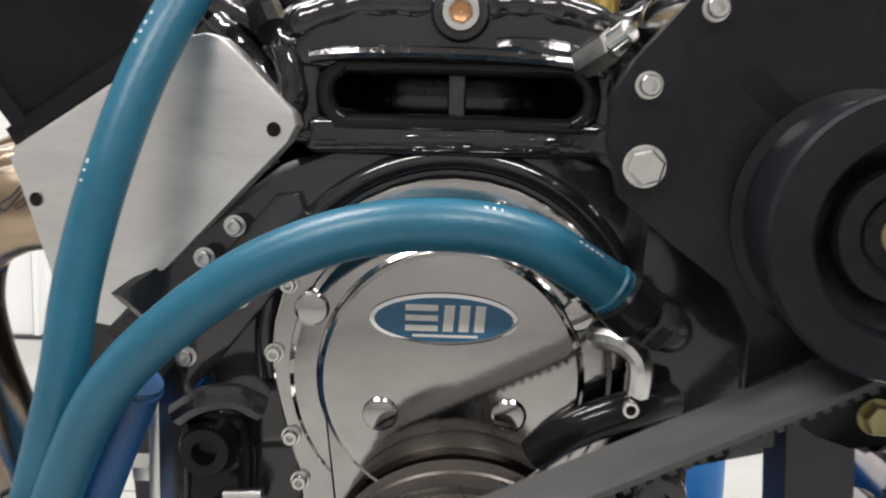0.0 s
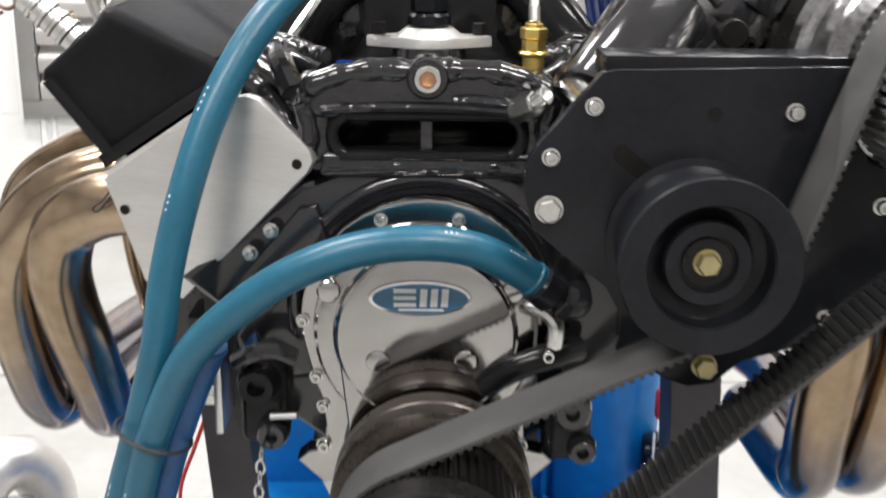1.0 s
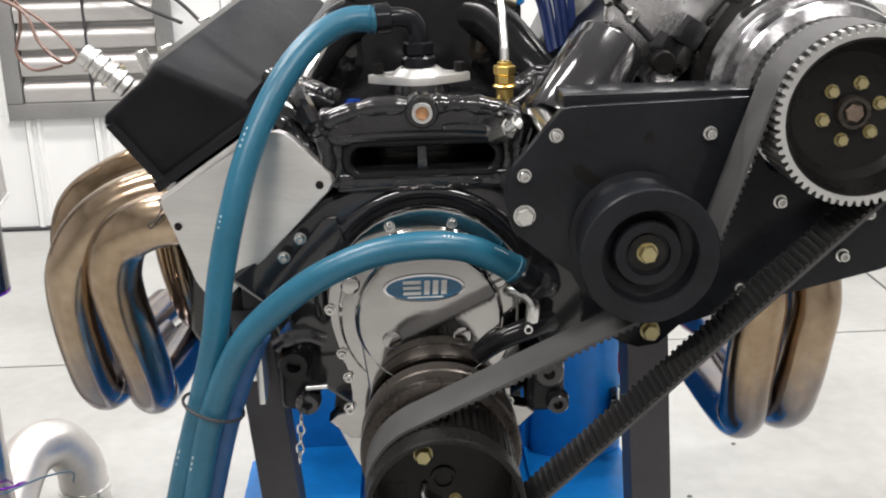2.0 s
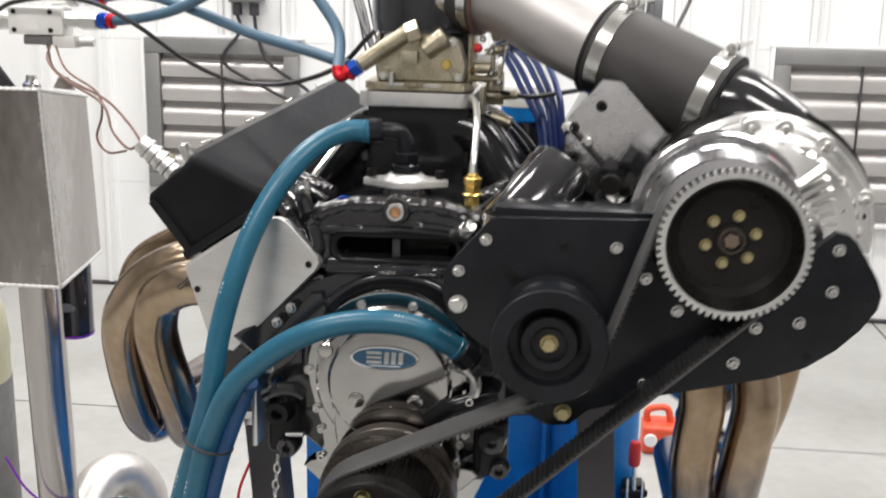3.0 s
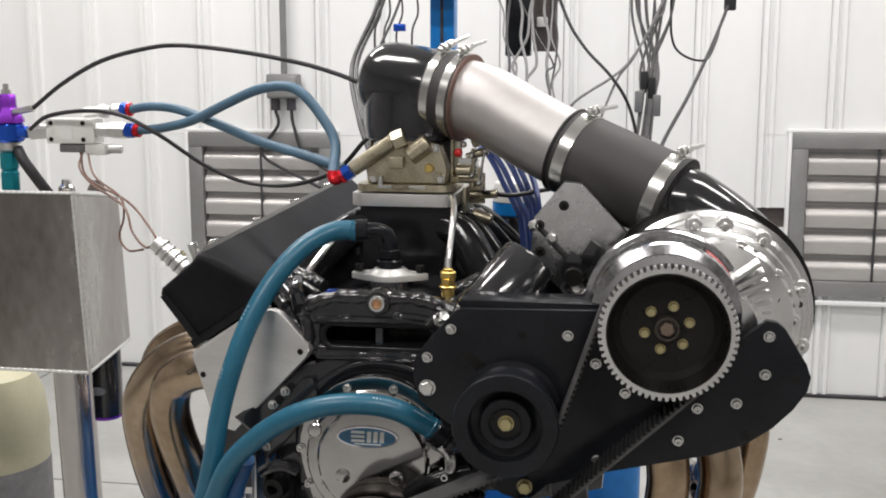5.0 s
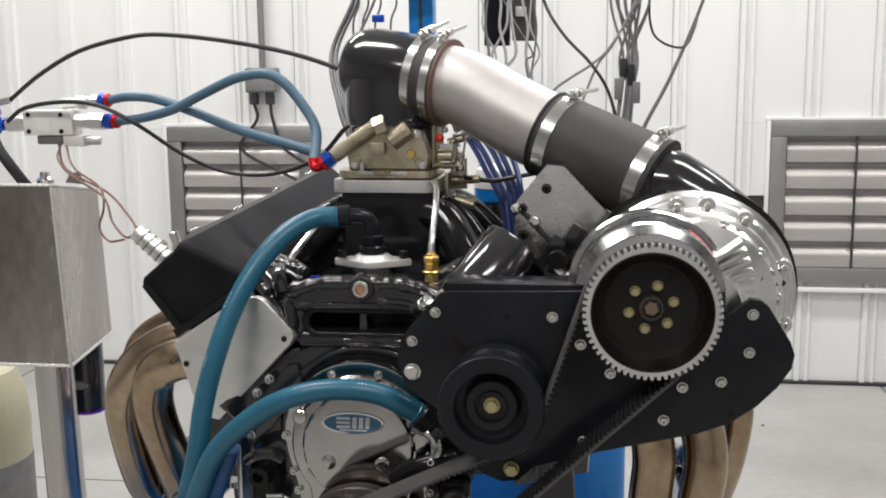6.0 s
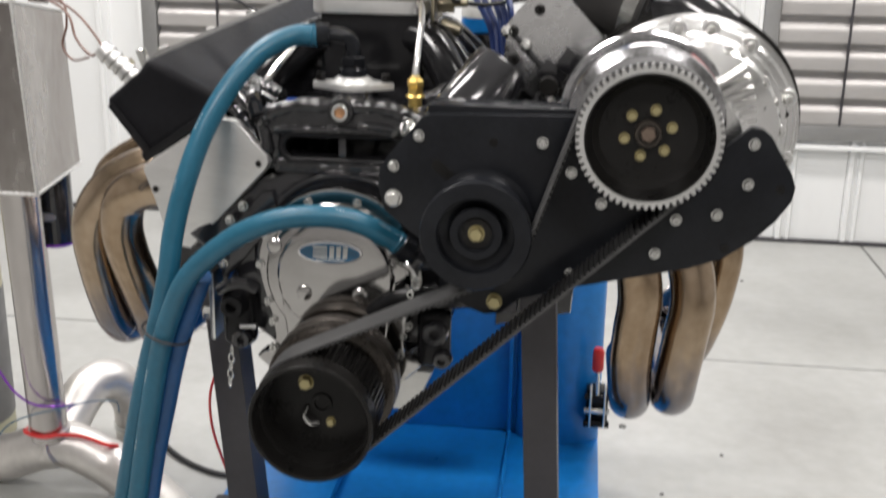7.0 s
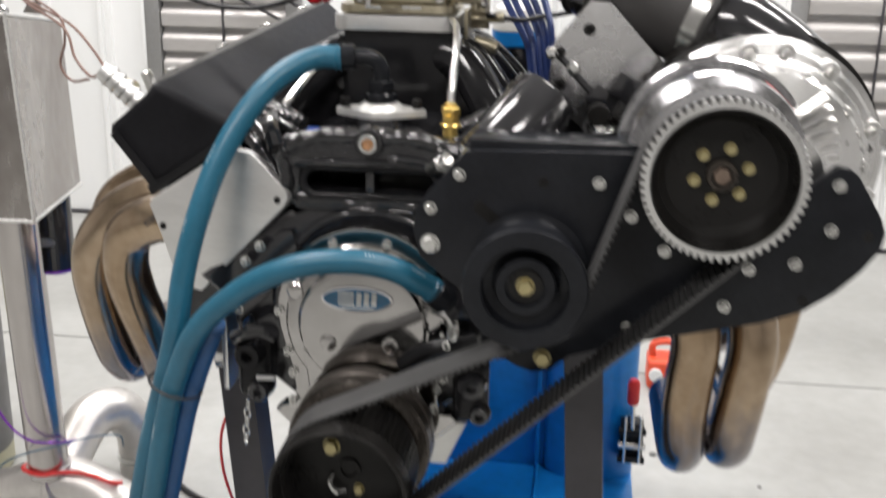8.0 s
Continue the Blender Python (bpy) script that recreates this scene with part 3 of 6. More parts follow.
# uneven ridges of the rough casting beside the water outlet
for s in (-1, 1):
    for k, (r0, dz, dy) in enumerate(((0.014, 0.0, 0.0), (0.010, 0.020, 0.016), (0.012, -0.022, 0.020), (0.008, 0.034, 0.045))):
        pts = [Vector((EX + s * (0.098 + 0.020 * i), 0.160 + dy + 0.014 * i + rl.uniform(-0.006, 0.006), 0.992 + dz * (1 - 0.1 * i) + 0.009 * i + rl.uniform(-0.006, 0.006))) for i in range(5)]
        w1, w2 = rl.uniform(7, 11), rl.uniform(0, 6)
        part("casting_ridge", sweep(B(), pts, lambda t, r0=r0, w1=w1, w2=w2: r0 * (0.9 + 0.12 * math.sin(w1 * t + w2)), 14, 8), M_BLKL, man)
    for i in range(4):
        y = 0.215 + 0.055 * i
        part("manifold_bolt", lathe(B(), (EX + s * (0.168 + 0.004 * i), y, 1.008), (s * 0.6, -0.2, 0.8), [(0.010, -0.004), (0.010, 0.003), (0.0066, 0.003), (0.0066, 0.011), (0, 0.012)], 6), M_STEEL if i % 2 else M_BLK, man)
part("raised_rib", sweep(B(), [(0.020, 0.142, 0.994), (0.035, 0.140, 0.995), (0.060, 0.140, 0.993), (0.072, 0.142, 0.990)], 0.006, 8), M_BLKL, man)
part("raised_rib", sweep(B(), [(-0.100, 0.142, 0.985), (-0.07, 0.139, 0.988), (0.0, 0.139, 0.989), (0.06, 0.139, 0.986), (0.09, 0.142, 0.98)], 0.0045, 8), M_BLKL, man)
part("raised_rib", sweep(B(), [(-0.125, 0.15, 1.00), (-0.137, 0.17, 1.02), (-0.145, 0.20, 1.03)], 0.012, 10), M_BLKL, man)
part("raised_rib", sweep(B(), [(0.115, 0.15, 1.00), (0.128, 0.17, 1.02), (0.138, 0.20, 1.03)], 0.012, 10), M_BLKL, man)
bossp = lathe(B(), (EX, 0.155, 1.015), (0, -1, 0), [(0.021, 0), (0.019, 0.016), (0.017, 0.019), (0.0, 0.019)], 24)
part("plug_boss", bossp, M_BLKL, man)
part("pipe_plug", lathe(B(), (EX, 0.1365, 1.015), (0, -1, 0), [(0.0125, 0), (0.0125, 0.006), (0.0115, 0.0075), (0.0078, 0.0075), (0.0074, 0.003), (0.0068, 0.003)], 20), M_STEEL, man, "bright ring of a pipe plug")
part("plug_core", lathe(B(), (EX, 0.1352, 1.015), (0, -1, 0), [(0.0078, 0), (0.0078, 0.0035), (0.006, 0.004), (0, 0.0015)], 6), M_COP, man, "coppery plug core")
fitg = B()
rod(fitg, (0.075, 0.142, 0.985), (0.092, 0.118, 0.998), 0.011, seg=6)
rod(fitg, (0.088, 0.122, 0.996), (0.100, 0.11, 1.006), 0.008)
part("elbow_fitting", fitg, M_STEEL, man, "bright hexagonal pipe fitting")
# valley cover and plenum
pl = B()
ring = [((-0.088, 0.345), (0.080, 0.345), (0.080, 0.53), (-0.088, 0.53), 1.131), ((-0.085, 0.34), (0.077, 0.34), (0.077, 0.535), (-0.085, 0.535), 1.10), ((-0.078, 0.338), (0.070, 0.338), (0.070, 0.57), (-0.078, 0.57), 1.04), ((-0.125, 0.336), (0.117, 0.336), (0.117, 0.66), (-0.125, 0.66), 0.9755)]
vs = [[pl.verts.new((x, y, r[4])) for x, y in r[:4]] for r in ring]
for a, b in zip(vs, vs[1:]):
    for i in range(4):
        pl.faces.new((a[i], a[(i + 1) % 4], b[(i + 1) % 4], b[i]))
pl.faces.new(vs[0])
pl.faces.new(vs[-1][::-1])
bmesh.ops.bevel(pl, geom=list(pl.edges), offset=0.008, segments=2, affect="EDGES")
part("plenum", pl, M_VC, man)
for s in (-1, 1):
    for i in range(4):
        y0, y1 = 0.375 + 0.04 * i, 0.255 + 0.125 * i
        rr = B()
        sweep(rr, [(EX + s * 0.05, y0, 1.095), (EX + s * 0.095, y0 * 0.75 + y1 * 0.25, 1.088), (EX + s * 0.135, y0 * 0.3 + y1 * 0.7, 1.045), (EX + s * 0.175, y1, 0.985)], lambda t: 0.030 - 0.004 * t, 18)
        part("runner", rr, M_VC, man)
    fl = [(-0.115, 0.93), (-0.105, 0.945), (-0.178, 1.01), (-0.19, 1.0)]
    part("port_flange", prism(B(), fl if s < 0 else mir(fl), 0.2, 0.74, 0.004), M_BLK, man)
part("valley_floor", box(B(), (-0.11, 0.32, 0.915), (0.102, 0.70, 0.975), 0.006), M_BLK, man)
for s in (-1, 1):
    web = [(-0.118, 0.972), (-0.072, 0.972), (-0.070, 1.085), (-0.112, 1.080), (-0.172, 1.005)]
    part("plenum_web", prism(B(), web if s < 0 else mir(web), 0.365, 0.40, 0.008, 3), M_BLKL, man)

# thermostat housing and hose elbow
th = thing("thermostat_housing", (EX, 0.19, 1.026), "bare aluminium water outlet with black swivel hose elbow", "water outlet")
flg = B()
pol = [(math.cos(2 * math.pi * i / 28), math.sin(2 * math.pi * i / 28)) for i in range(28)]
oval = [(EX + c * (0.034 + 0.026 * abs(c) ** 2), 0.225 + s_ * (0.034 - 0.016 * abs(c) ** 3)) for c, s_ in pol]
prism(flg, [(x, y) for x, y in oval], -1.045, -1.035, 0.0025, m=Matrix(((1, 0, 0, 0), (0, 0, 1, 0), (0, -1, 0, 0), (0, 0, 0, 1))))
lathe(flg, (EX, 0.225, 1.0435), (0, 0, 1), [(0.034, 0), (0.028, 0.005), (0.0225, 0.009), (0.0, 0.009)], 28)
part("flange", flg, M_ALU, th)
part("pedestal", lathe(B(), (EX, 0.225, 0.975), (0, 0, 1), [(0.046, 0), (0.040, 0.03), (0.034, 0.0598), (0, 0.0598)], 28), M_BLK, th)
for bx in (-0.052, 0.044):
    part("flange_bolt", rod(B(), (bx, 0.225, 1.0455), (bx, 0.225, 1.057), 0.0072, seg=6), M_PUL, th)
el = B()
rod(el, (EX, 0.225, 1.0527), (EX, 0.225, 1.066), 0.021)
rod(el, (EX, 0.225, 1.066), (EX, 0.225, 1.082), 0.0185, seg=6)
sweep(el, [(EX, 0.225, 1.08), (EX, 0.225, 1.094), (EX - 0.007, 0.223, 1.106), (EX - 0.022, 0.218, 1.111), (-0.05, 0.212, 1.110)], 0.0115, 16)
part("elbow", el, M_BLKS, th)
part("swivel_nut", rod(B(), (-0.035, 0.214, 1.111), (-0.0545, 0.211, 1.110), 0.0175, seg=12), M_BLKS, th)

# small fittings on the front of the manifold
bf = thing("sensor_line", (0.092, 0.19, 1.026), "brass fitting with braided steel line up to the carburettor", "sensor line")
bb = B()
rod(bb, (0.093, 0.185, 1.018), (0.093, 0.185, 1.031), 0.0100, seg=24)
rod(bb, (0.093, 0.185, 1.031), (0.093, 0.185, 1.0355), 0.0140, seg=24)
rod(bb, (0.093, 0.185, 1.0355), (0.093, 0.185, 1.046), 0.0112, seg=6)
rod(bb, (0.093, 0.185, 1.046), (0.093, 0.185, 1.057), 0.0128, seg=6)
rod(bb, (0.093, 0.185, 1.057), (0.093, 0.185, 1.061), 0.0085, seg=6)
part("ferrule", rod(B(), (0.093, 0.185, 1.0612), (0.093, 0.189, 1.076), 0.0055), M_CAST, bf, "bright steel ferrule")
part("brass_fitting", bb, M_BRASS, bf, "brass hexagonal fitting")
part("line", sweep(B(), [(0.093, 0.189, 1.070), (0.0935, 0.20, 1.09), (0.093, 0.235, 1.125), (0.086, 0.29, 1.145), (0.075, 0.335, 1.15)], 0.0048, 10), M_CAST, bf)
bl_ = thing("blue_sensor_plug", (-0.075, 0.17, 1.024), "small blue anodised plug in the manifold", "plug")
part("hex", lathe(B(), (-0.08, 0.165, 1.020), (0, 0, 1), [(0.012, 0), (0.012, 0.004), (0.0085, 0.004), (0.0085, 0.007), (0, 0.007)], 6), M_ABLUE, bl_)

# ---- carburettor ----
def round_slab(x0, y0, x1, y1, r, z0, z1):
    """A flat slab with rounded corners in plan."""
    pts = []
    for cx, cy, a0 in ((x1 - r, y0 + r, -90), (x1 - r, y1 - r, 0), (x0 + r, y1 - r, 90), (x0 + r, y0 + r, 180)):
        pts += [(cx + r * math.cos(radians(a0 + 15 * i)), cy + r * math.sin(radians(a0 + 15 * i))) for i in range(7)]
    return prism(B(), pts, -z1, -z0, 0.0015, m=Matrix(((1, 0, 0, 0), (0, 0, 1, 0), (0, -1, 0, 0), (0, 0, 0, 1))))


spacer = thing("carburettor_spacer", (EX, 0.44, 1.12), "bare machined aluminium carburettor spacer", "spacer")
part("spacer", round_slab(-0.096, 0.345, 0.080, 0.525, 0.024, 1.1315, 1.1520), M_CAST, spacer)
cb = thing("carburettor", (EX, 0.43, 1.147), "gold dichromate four-barrel carburettor with red and blue fittings", "carburettor")
part("base_plate", round_slab(-0.088, 0.350, 0.074, 0.522, 0.022, 1.1465, 1.158), M_CARB, cb)
bowl = B()
prism(bowl, [(-0.068, 1.159), (0.062, 1.159), (0.066, 1.185), (0.055, 1.222), (0.02, 1.234), (-0.03, 1.236), (-0.058, 1.226), (-0.072, 1.19)], 0.356, 0.404, 0.006, 3)
part("float_bowl", bowl, M_CARB, cb)
det = B()
rod(det, (-0.092, 0.352, 1.182), (-0.02, 0.352, 1.232), 0.0125)
rod(det, (-0.024, 0.352, 1.228), (-0.004, 0.352, 1.236), 0.016, seg=6)
rod(det, (0.004, 0.350, 1.205), (0.036, 0.350, 1.228), 0.016)
box(det, (-0.032, 0.344, 1.185), (-0.006, 0.358, 1.205), 0.003)
rod(det, (-0.055, 0.350, 1.172), (-0.055, 0.358, 1.172), 0.008, seg=6)
rod(det, (0.050, 0.350, 1.172), (0.050, 0.358, 1.172), 0.008, seg=6)
part("fuel_inlet", det, M_CARB, cb)
mainb = B()
box(mainb, (-0.066, 0.405, 1.159), (0.062, 0.475, 1.236), 0.005)
for i in range(5):
    box(mainb, (0.0625, 0.408 + i * 0.013, 1.165), (0.074, 0.415 + i * 0.013, 1.23), 0.002)
part("main_body", mainb, M_CARB, cb)
part("rear_bowl", prism(B(), [(-0.066, 1.159), (0.062, 1.159), (0.066, 1.19), (0.055, 1.225), (-0.058, 1.225), (-0.07, 1.19)], 0.476, 0.522, 0.005), M_CARB, cb)
lev = B()
rod(lev, (0.06, 0.40, 1.163), (0.118, 0.40, 1.163), 0.006)
box(lev, (0.098, 0.395, 1.15), (0.104, 0.43, 1.215), 0.002)
box(lev, (0.110, 0.39, 1.146), (0.116, 0.42, 1.185), 0.002)
rod(lev, (0.09, 0.405, 1.20), (0.125, 0.405, 1.212), 0.007)
rod(lev, (0.10, 0.40, 1.225), (0.128, 0.398, 1.235), 0.010, seg=6)
rod(lev, (0.075, 0.385, 1.18), (0.10, 0.385, 1.18), 0.009)
part("throttle_linkage", lev, M_CARB, cb)
part("accelerator_cover", lathe(B(), (0.078, 0.375, 1.21), (1, -0.6, 0), [(0.007, 0), (0.007, 0.006), (0.004, 0.009), (0, 0.009)], 16), M_REDP, cb, "small red cap")
for bx, bz in ((-0.058, 1.168), (0.054, 1.168), (-0.050, 1.222), (0.046, 1.218)):
    bolt(ME_HEXS, bx, 0.3555, bz, cb, "bowl_screw")
part("sight_plug", rod(B(), (0.036, 0.346, 1.186), (0.036, 0.357, 1.186), 0.008, seg=6), M_BRASS, cb)
part("pump_housing", lathe(B(), (-0.012, 0.362, 1.159), (0, 0, -1), [(0.020, 0), (0.020, 0.006), (0.012, 0.009), (0, 0.009)], 18), M_CARB, cb)
part("pump_lever", box(B(), (-0.05, 0.349, 1.152), (0.03, 0.356, 1.157), 0.001), M_STEEL, cb)
part("pump_spring", rod(B(), (-0.045, 0.352, 1.1565), (-0.045, 0.352, 1.172), 0.005), M_STEEL, cb)
for i, (mt_, xw) in enumerate(((M_PUL, 0.070), (M_CARB, 0.073), (M_PUL, 0.069))):
    part("metering_block", box(B(), (-xw, 0.4042 - 0.006 * i - 0.004, 1.160), (xw - 0.004, 0.4042 - 0.006 * i + 0.0005, 1.228), 0.001), mt_, cb)
for vx in (-0.03, 0.022):
    part("vent_tube", rod(B(), (vx, 0.385, 1.225), (vx, 0.385, 1.2365), 0.007), M_CARB, cb)
part("choke_ring", lathe(B(), (EX, 0.43, 1.2365), (0, 0, -1), [(0.07, 0), (0.074, 0.001), (0.074, 0.006), (0.06, 0.007)], 36), M_CARB, cb)
for bx, by, bz in ((0.100, 0.393, 1.205), (0.100, 0.393, 1.172), (0.113, 0.388, 1.16), (0.122, 0.396, 1.211), (0.086, 0.40, 1.222)):
    part("linkage_screw", lathe(B(), (bx, by, bz), (0, -1, 0), [(0.0055, 0), (0.0055, 0.004), (0.003, 0.006), (0, 0.006)], 8), M_STEEL, cb)
part("return_spring", sweep(B(), [(0.107 + 0.004 * math.cos(t * 2.2), 0.404 + 0.004 * math.sin(t * 2.2), 1.165 + 0.0018 * t) for t in range(24)], 0.0009, 5, 2), M_STEEL, cb)
part("link_rod", rod(B(), (0.113, 0.388, 1.16), (0.122, 0.385, 1.21), 0.002), M_STEEL, cb)
part("side_lever", box(B(), (0.078, 0.388, 1.188), (0.1, 0.392, 1.2), 0.001), M_STEEL, cb)
part("idle_screw", rod(B(), (0.0625, 0.40, 1.175), (0.082, 0.392, 1.175), 0.0035), M_BRASS, cb)
for c_, p_, q_ in ((M_ABLUE, (-0.094, 0.35, 1.181), (-0.106, 0.35, 1.172)), (M_ARED, (-0.106, 0.35, 1.172), (-0.112, 0.35, 1.168))):
    part("hose_nut", rod(B(), p_, q_, 0.0135, seg=6), c_, cb, "anodised hose nut")
part("hose_elbow", sweep(B(), [(-0.111, 0.35, 1.169), (-0.121, 0.351, 1.164), (-0.127, 0.353, 1.168), (-0.128, 0.356, 1.178)], 0.0085, 12), M_ARED, cb, "red anodised elbow")

lbk = box(B(), (0.084, 0.40, 1.098), (0.090, 0.50, 1.150), 0.002)
box(lbk, (0.0905, 0.43, 1.120), (0.118, 0.436, 1.172), 0.002)
rod(lbk, (0.092, 0.428, 1.135), (0.140, 0.424, 1.138), 0.0075, seg=12)
rod(lbk, (0.104, 0.429, 1.165), (0.104, 0.418, 1.165), 0.010, seg=6)
rod(lbk, (0.100, 0.415, 1.105), (0.132, 0.41, 1.095), 0.009, seg=12)
part("throttle_bracket", lbk, M_CARB, cb, "plated throttle bracket with pivots")
cb.location.z += 0.0085

# ---- air hat and charge pipe ----
hat = thing("air_hat", (0, 0.43, 1.24), "gloss carbon fibre air hat on the carburettor", "air hat")
hb = B()
lathe(hb, (EX - 0.003, 0.43, 1.2375), (0, 0, 1), [(0.07, 0), (0.078, 0.004), (0.080, 0.02), (0.0805, 0.055), (0.076, 0.078), (0.05, 0.085), (0, 0.086)], 40)
part("collar", hb, M_CARBON, hat)
AX = Vector((0.93, -0.30, -0.17)).normalized()
P0 = Vector((-0.012, 0.432, 1.325))
part("bell", lathe(B(), P0, AX, [(0.0, -0.080), (0.030, -0.0785), (0.048, -0.073), (0.060, -0.062), (0.0665, -0.045), (0.069, -0.025), (0.0695, 0.02), (0.069, 0.05), (0.067, 0.065), (0.067, 0.085), (0.0, 0.085)], 48), M_CARBON, hat)
part("lower_rim", lathe(B(), (EX, 0.43, 1.2372), (0, 0, 1), [(0.07, 0), (0.0795, 0.001), (0.0795, 0.007), (0.0765, 0.009)], 40), M_CARBON, hat)


def clamp(at, axis, r, w=0.020, up=(0, -0.2, 1)):
    c = thing("hose_clamp", at, "stainless T-bolt hose clamp", "hose clamp", "charge pipe clamps")
    at, d = Vector(at), Vector(axis).normalized()
    part("band", lathe(B(), at - d * w / 2, d, [(r - 0.001, 0), (r + 0.0014, 0.001), (r + 0.0014, w - 0.001), (r - 0.001, w)], 40), M_STEEL, c)
    u = Vector(up)
    u = (u - d * u.dot(d)).normalized()
    side = u.cross(d)
    p = at + u * (r + 0.008)
    bm = B()
    rod(bm, p - side * 0.012, p - side * 0.003, 0.007)
    rod(bm, p + side * 0.006, p + side * 0.014, 0.007)
    part("trunnion", bm, M_STEEL, c)
    part("t_bolt", rod(B(), p - side * 0.024, p + side * 0.078, 0.0036), M_STEEL, c)
    part("lock_nut", rod(B(), p + side * 0.015, p + side * 0.026, 0.0070, seg=6), M_STEEL, c)
    return c


cpl0 = thing("hose_coupler", tuple(P0 + AX * 0.09), "short black silicone coupler between hat and pipe", "coupler")
part("end_lip", lathe(B(), P0 + AX * 0.1085, AX, [(0.0700, 0), (0.0725, 0.0005), (0.0725, 0.003), (0.0700, 0.0035)], 40), M_BROWN, cpl0, "brownish coupler edge")
part("sleeve", lathe(B(), P0 + AX * 0.055, AX, [(0.0675, 0), (0.0715, 0.001), (0.0715, 0.054), (0.0675, 0.055)], 40), M_SIL, cpl0)
clamp(P0 + AX * 0.066, AX, 0.0717, 0.016, (0.25, -0.35, 1))
clamp(P0 + AX * 0.098, AX, 0.0717, 0.016, (0.25, -0.3, 1))
cp = thing("charge_pipe", (0.16, 0.37, 1.28), "bead-blasted aluminium charge pipe with a gentle bend", "charge pipe")
part("tube", sweep(B(), [P0 + AX * 0.078, P0 + AX * 0.115, (0.140, 0.380, 1.290), (0.200, 0.352, 1.258), (0.280, 0.313, 1.220)], 0.0625, 36, 8), M_PIPE, cp)
D2 = (Vector((0.402, 0.258, 1.176)) - Vector((0.236, 0.330, 1.2455))).normalized()
C0 = Vector((0.258, 0.322, 1.230))
cpl = thing("hose_coupler", tuple(C0), "long black silicone coupler on the charge pipe", "coupler")
for lip in (0.0005, 0.1925):
    part("end_lip", lathe(B(), C0 + D2 * lip, D2, [(0.0660, 0), (0.0690, 0.0008), (0.0690, 0.0042), (0.0660, 0.005)], 40), M_RUB, cpl, "black rubber lip")
part("sleeve", lathe(B(), C0, D2, [(0.062, 0), (0.0665, 0.001), (0.067, 0.02), (0.0675, 0.10), (0.067, 0.193), (0.0665, 0.197), (0.058, 0.198)], 40), M_SIL, cpl)
clamp(C0 + D2 * 0.024, D2, 0.0672, 0.022, (0.3, -0.2, 1))
clamp(C0 + D2 * 0.178, D2, 0.0672, 0.022, (0.3, -0.2, 1))

# ---- supercharger ----
sc = thing("supercharger", (0.45, 0.13, 0.9), "polished centrifugal supercharger with black outlet pipe", "supercharger")
VC_, VY = Vector((0.468, 0.0, 1.013)), 0.09
vol = B()
lathe(vol, (VC_.x, 0.20, VC_.z), (0, -1, 0), [(0.0, 0), (0.10, 0), (0.140, 0.012), (0.1475, 0.03), (0.1475, 0.046), (0.140, 0.050), (0.1385, 0.066), (0.134, 0.074), (0.1275, 0.078), (0.1245, 0.086), (0.119, 0.092), (0.117, 0.0935), (0.112, 0.104), (0.095, 0.118), (0.080, 0.130), (0.066, 0.146), (0.060, 0.160), (0.0, 0.161)], 64)
part("volute", vol, M_POL, sc, angle=14)
rim = lathe(B(), (VC_.x, 0.212, VC_.z), (0, -1, 0), [(0.138, 0), (0.1555, 0.002), (0.1555, 0.020), (0.138, 0.0205)], 64)
part("backing_ring", rim, M_PUL, sc, "black rear ring")
SO = Vector((VC_.x, 0, VC_.z))


def spoke(deg, r, y):
    a = radians(deg)
    return SO + Vector((r * math.cos(a), y, r * math.sin(a)))


# short clamp segments, each held by two screws, round the rim
for a0, a1 in ((58, 82), (-15.5, 20), (100, 128), (150, 178), (-62, -38)):
    part("clamp_segment", sweep(B(), [spoke(a0 + (a1 - a0) * i / 8, 0.1335, 0.134) for i in range(9)], 0.0058, 12, 3), M_CAST, sc, "bright clamp segment on the rim")
    for d_ in (a0, a1):
        p = spoke(d_, 0.1315, 0.0)
        part("lug", lathe(B(), (p.x, 0.162, p.z), (0, -1, 0), [(0.0125, 0), (0.0125, 0.036), (0.0112, 0.039), (0, 0.039)], 24), M_CAST, sc)
        placed("volute_bolt", ME_CAP, pose(p.x, 0.1228, p.z), sc)
for d_, r_, y_ in ((37, 0.109, 0.105), (2, 0.112, 0.108), (70, 0.110, 0.106), (110, 0.109, 0.105), (150, 0.109, 0.105)):
    p = spoke(d_, r_, 0.0)
    part("screw_seat", lathe(B(), (p.x, y_ + 0.012, p.z), (0, -1, 0), [(0.0105, 0), (0.0105, 0.014), (0.0095, 0.0155), (0, 0.0155)], 22), M_POL, sc)
    placed("case_bolt", ME_CAPS, pose(p.x, y_ - 0.0035, p.z), sc)
for d_, r_ in ((52, 0.1015), (12, 0.1235), (24, 0.094)):
    p = spoke(d_, r_, 0.0)
    placed("bolt_hole", ME_HOLE, pose(p.x, 0.1145 - (0.1235 - r_) * 1.02, p.z) @ pose(0, 0, 0, -38, 0, 0), sc)
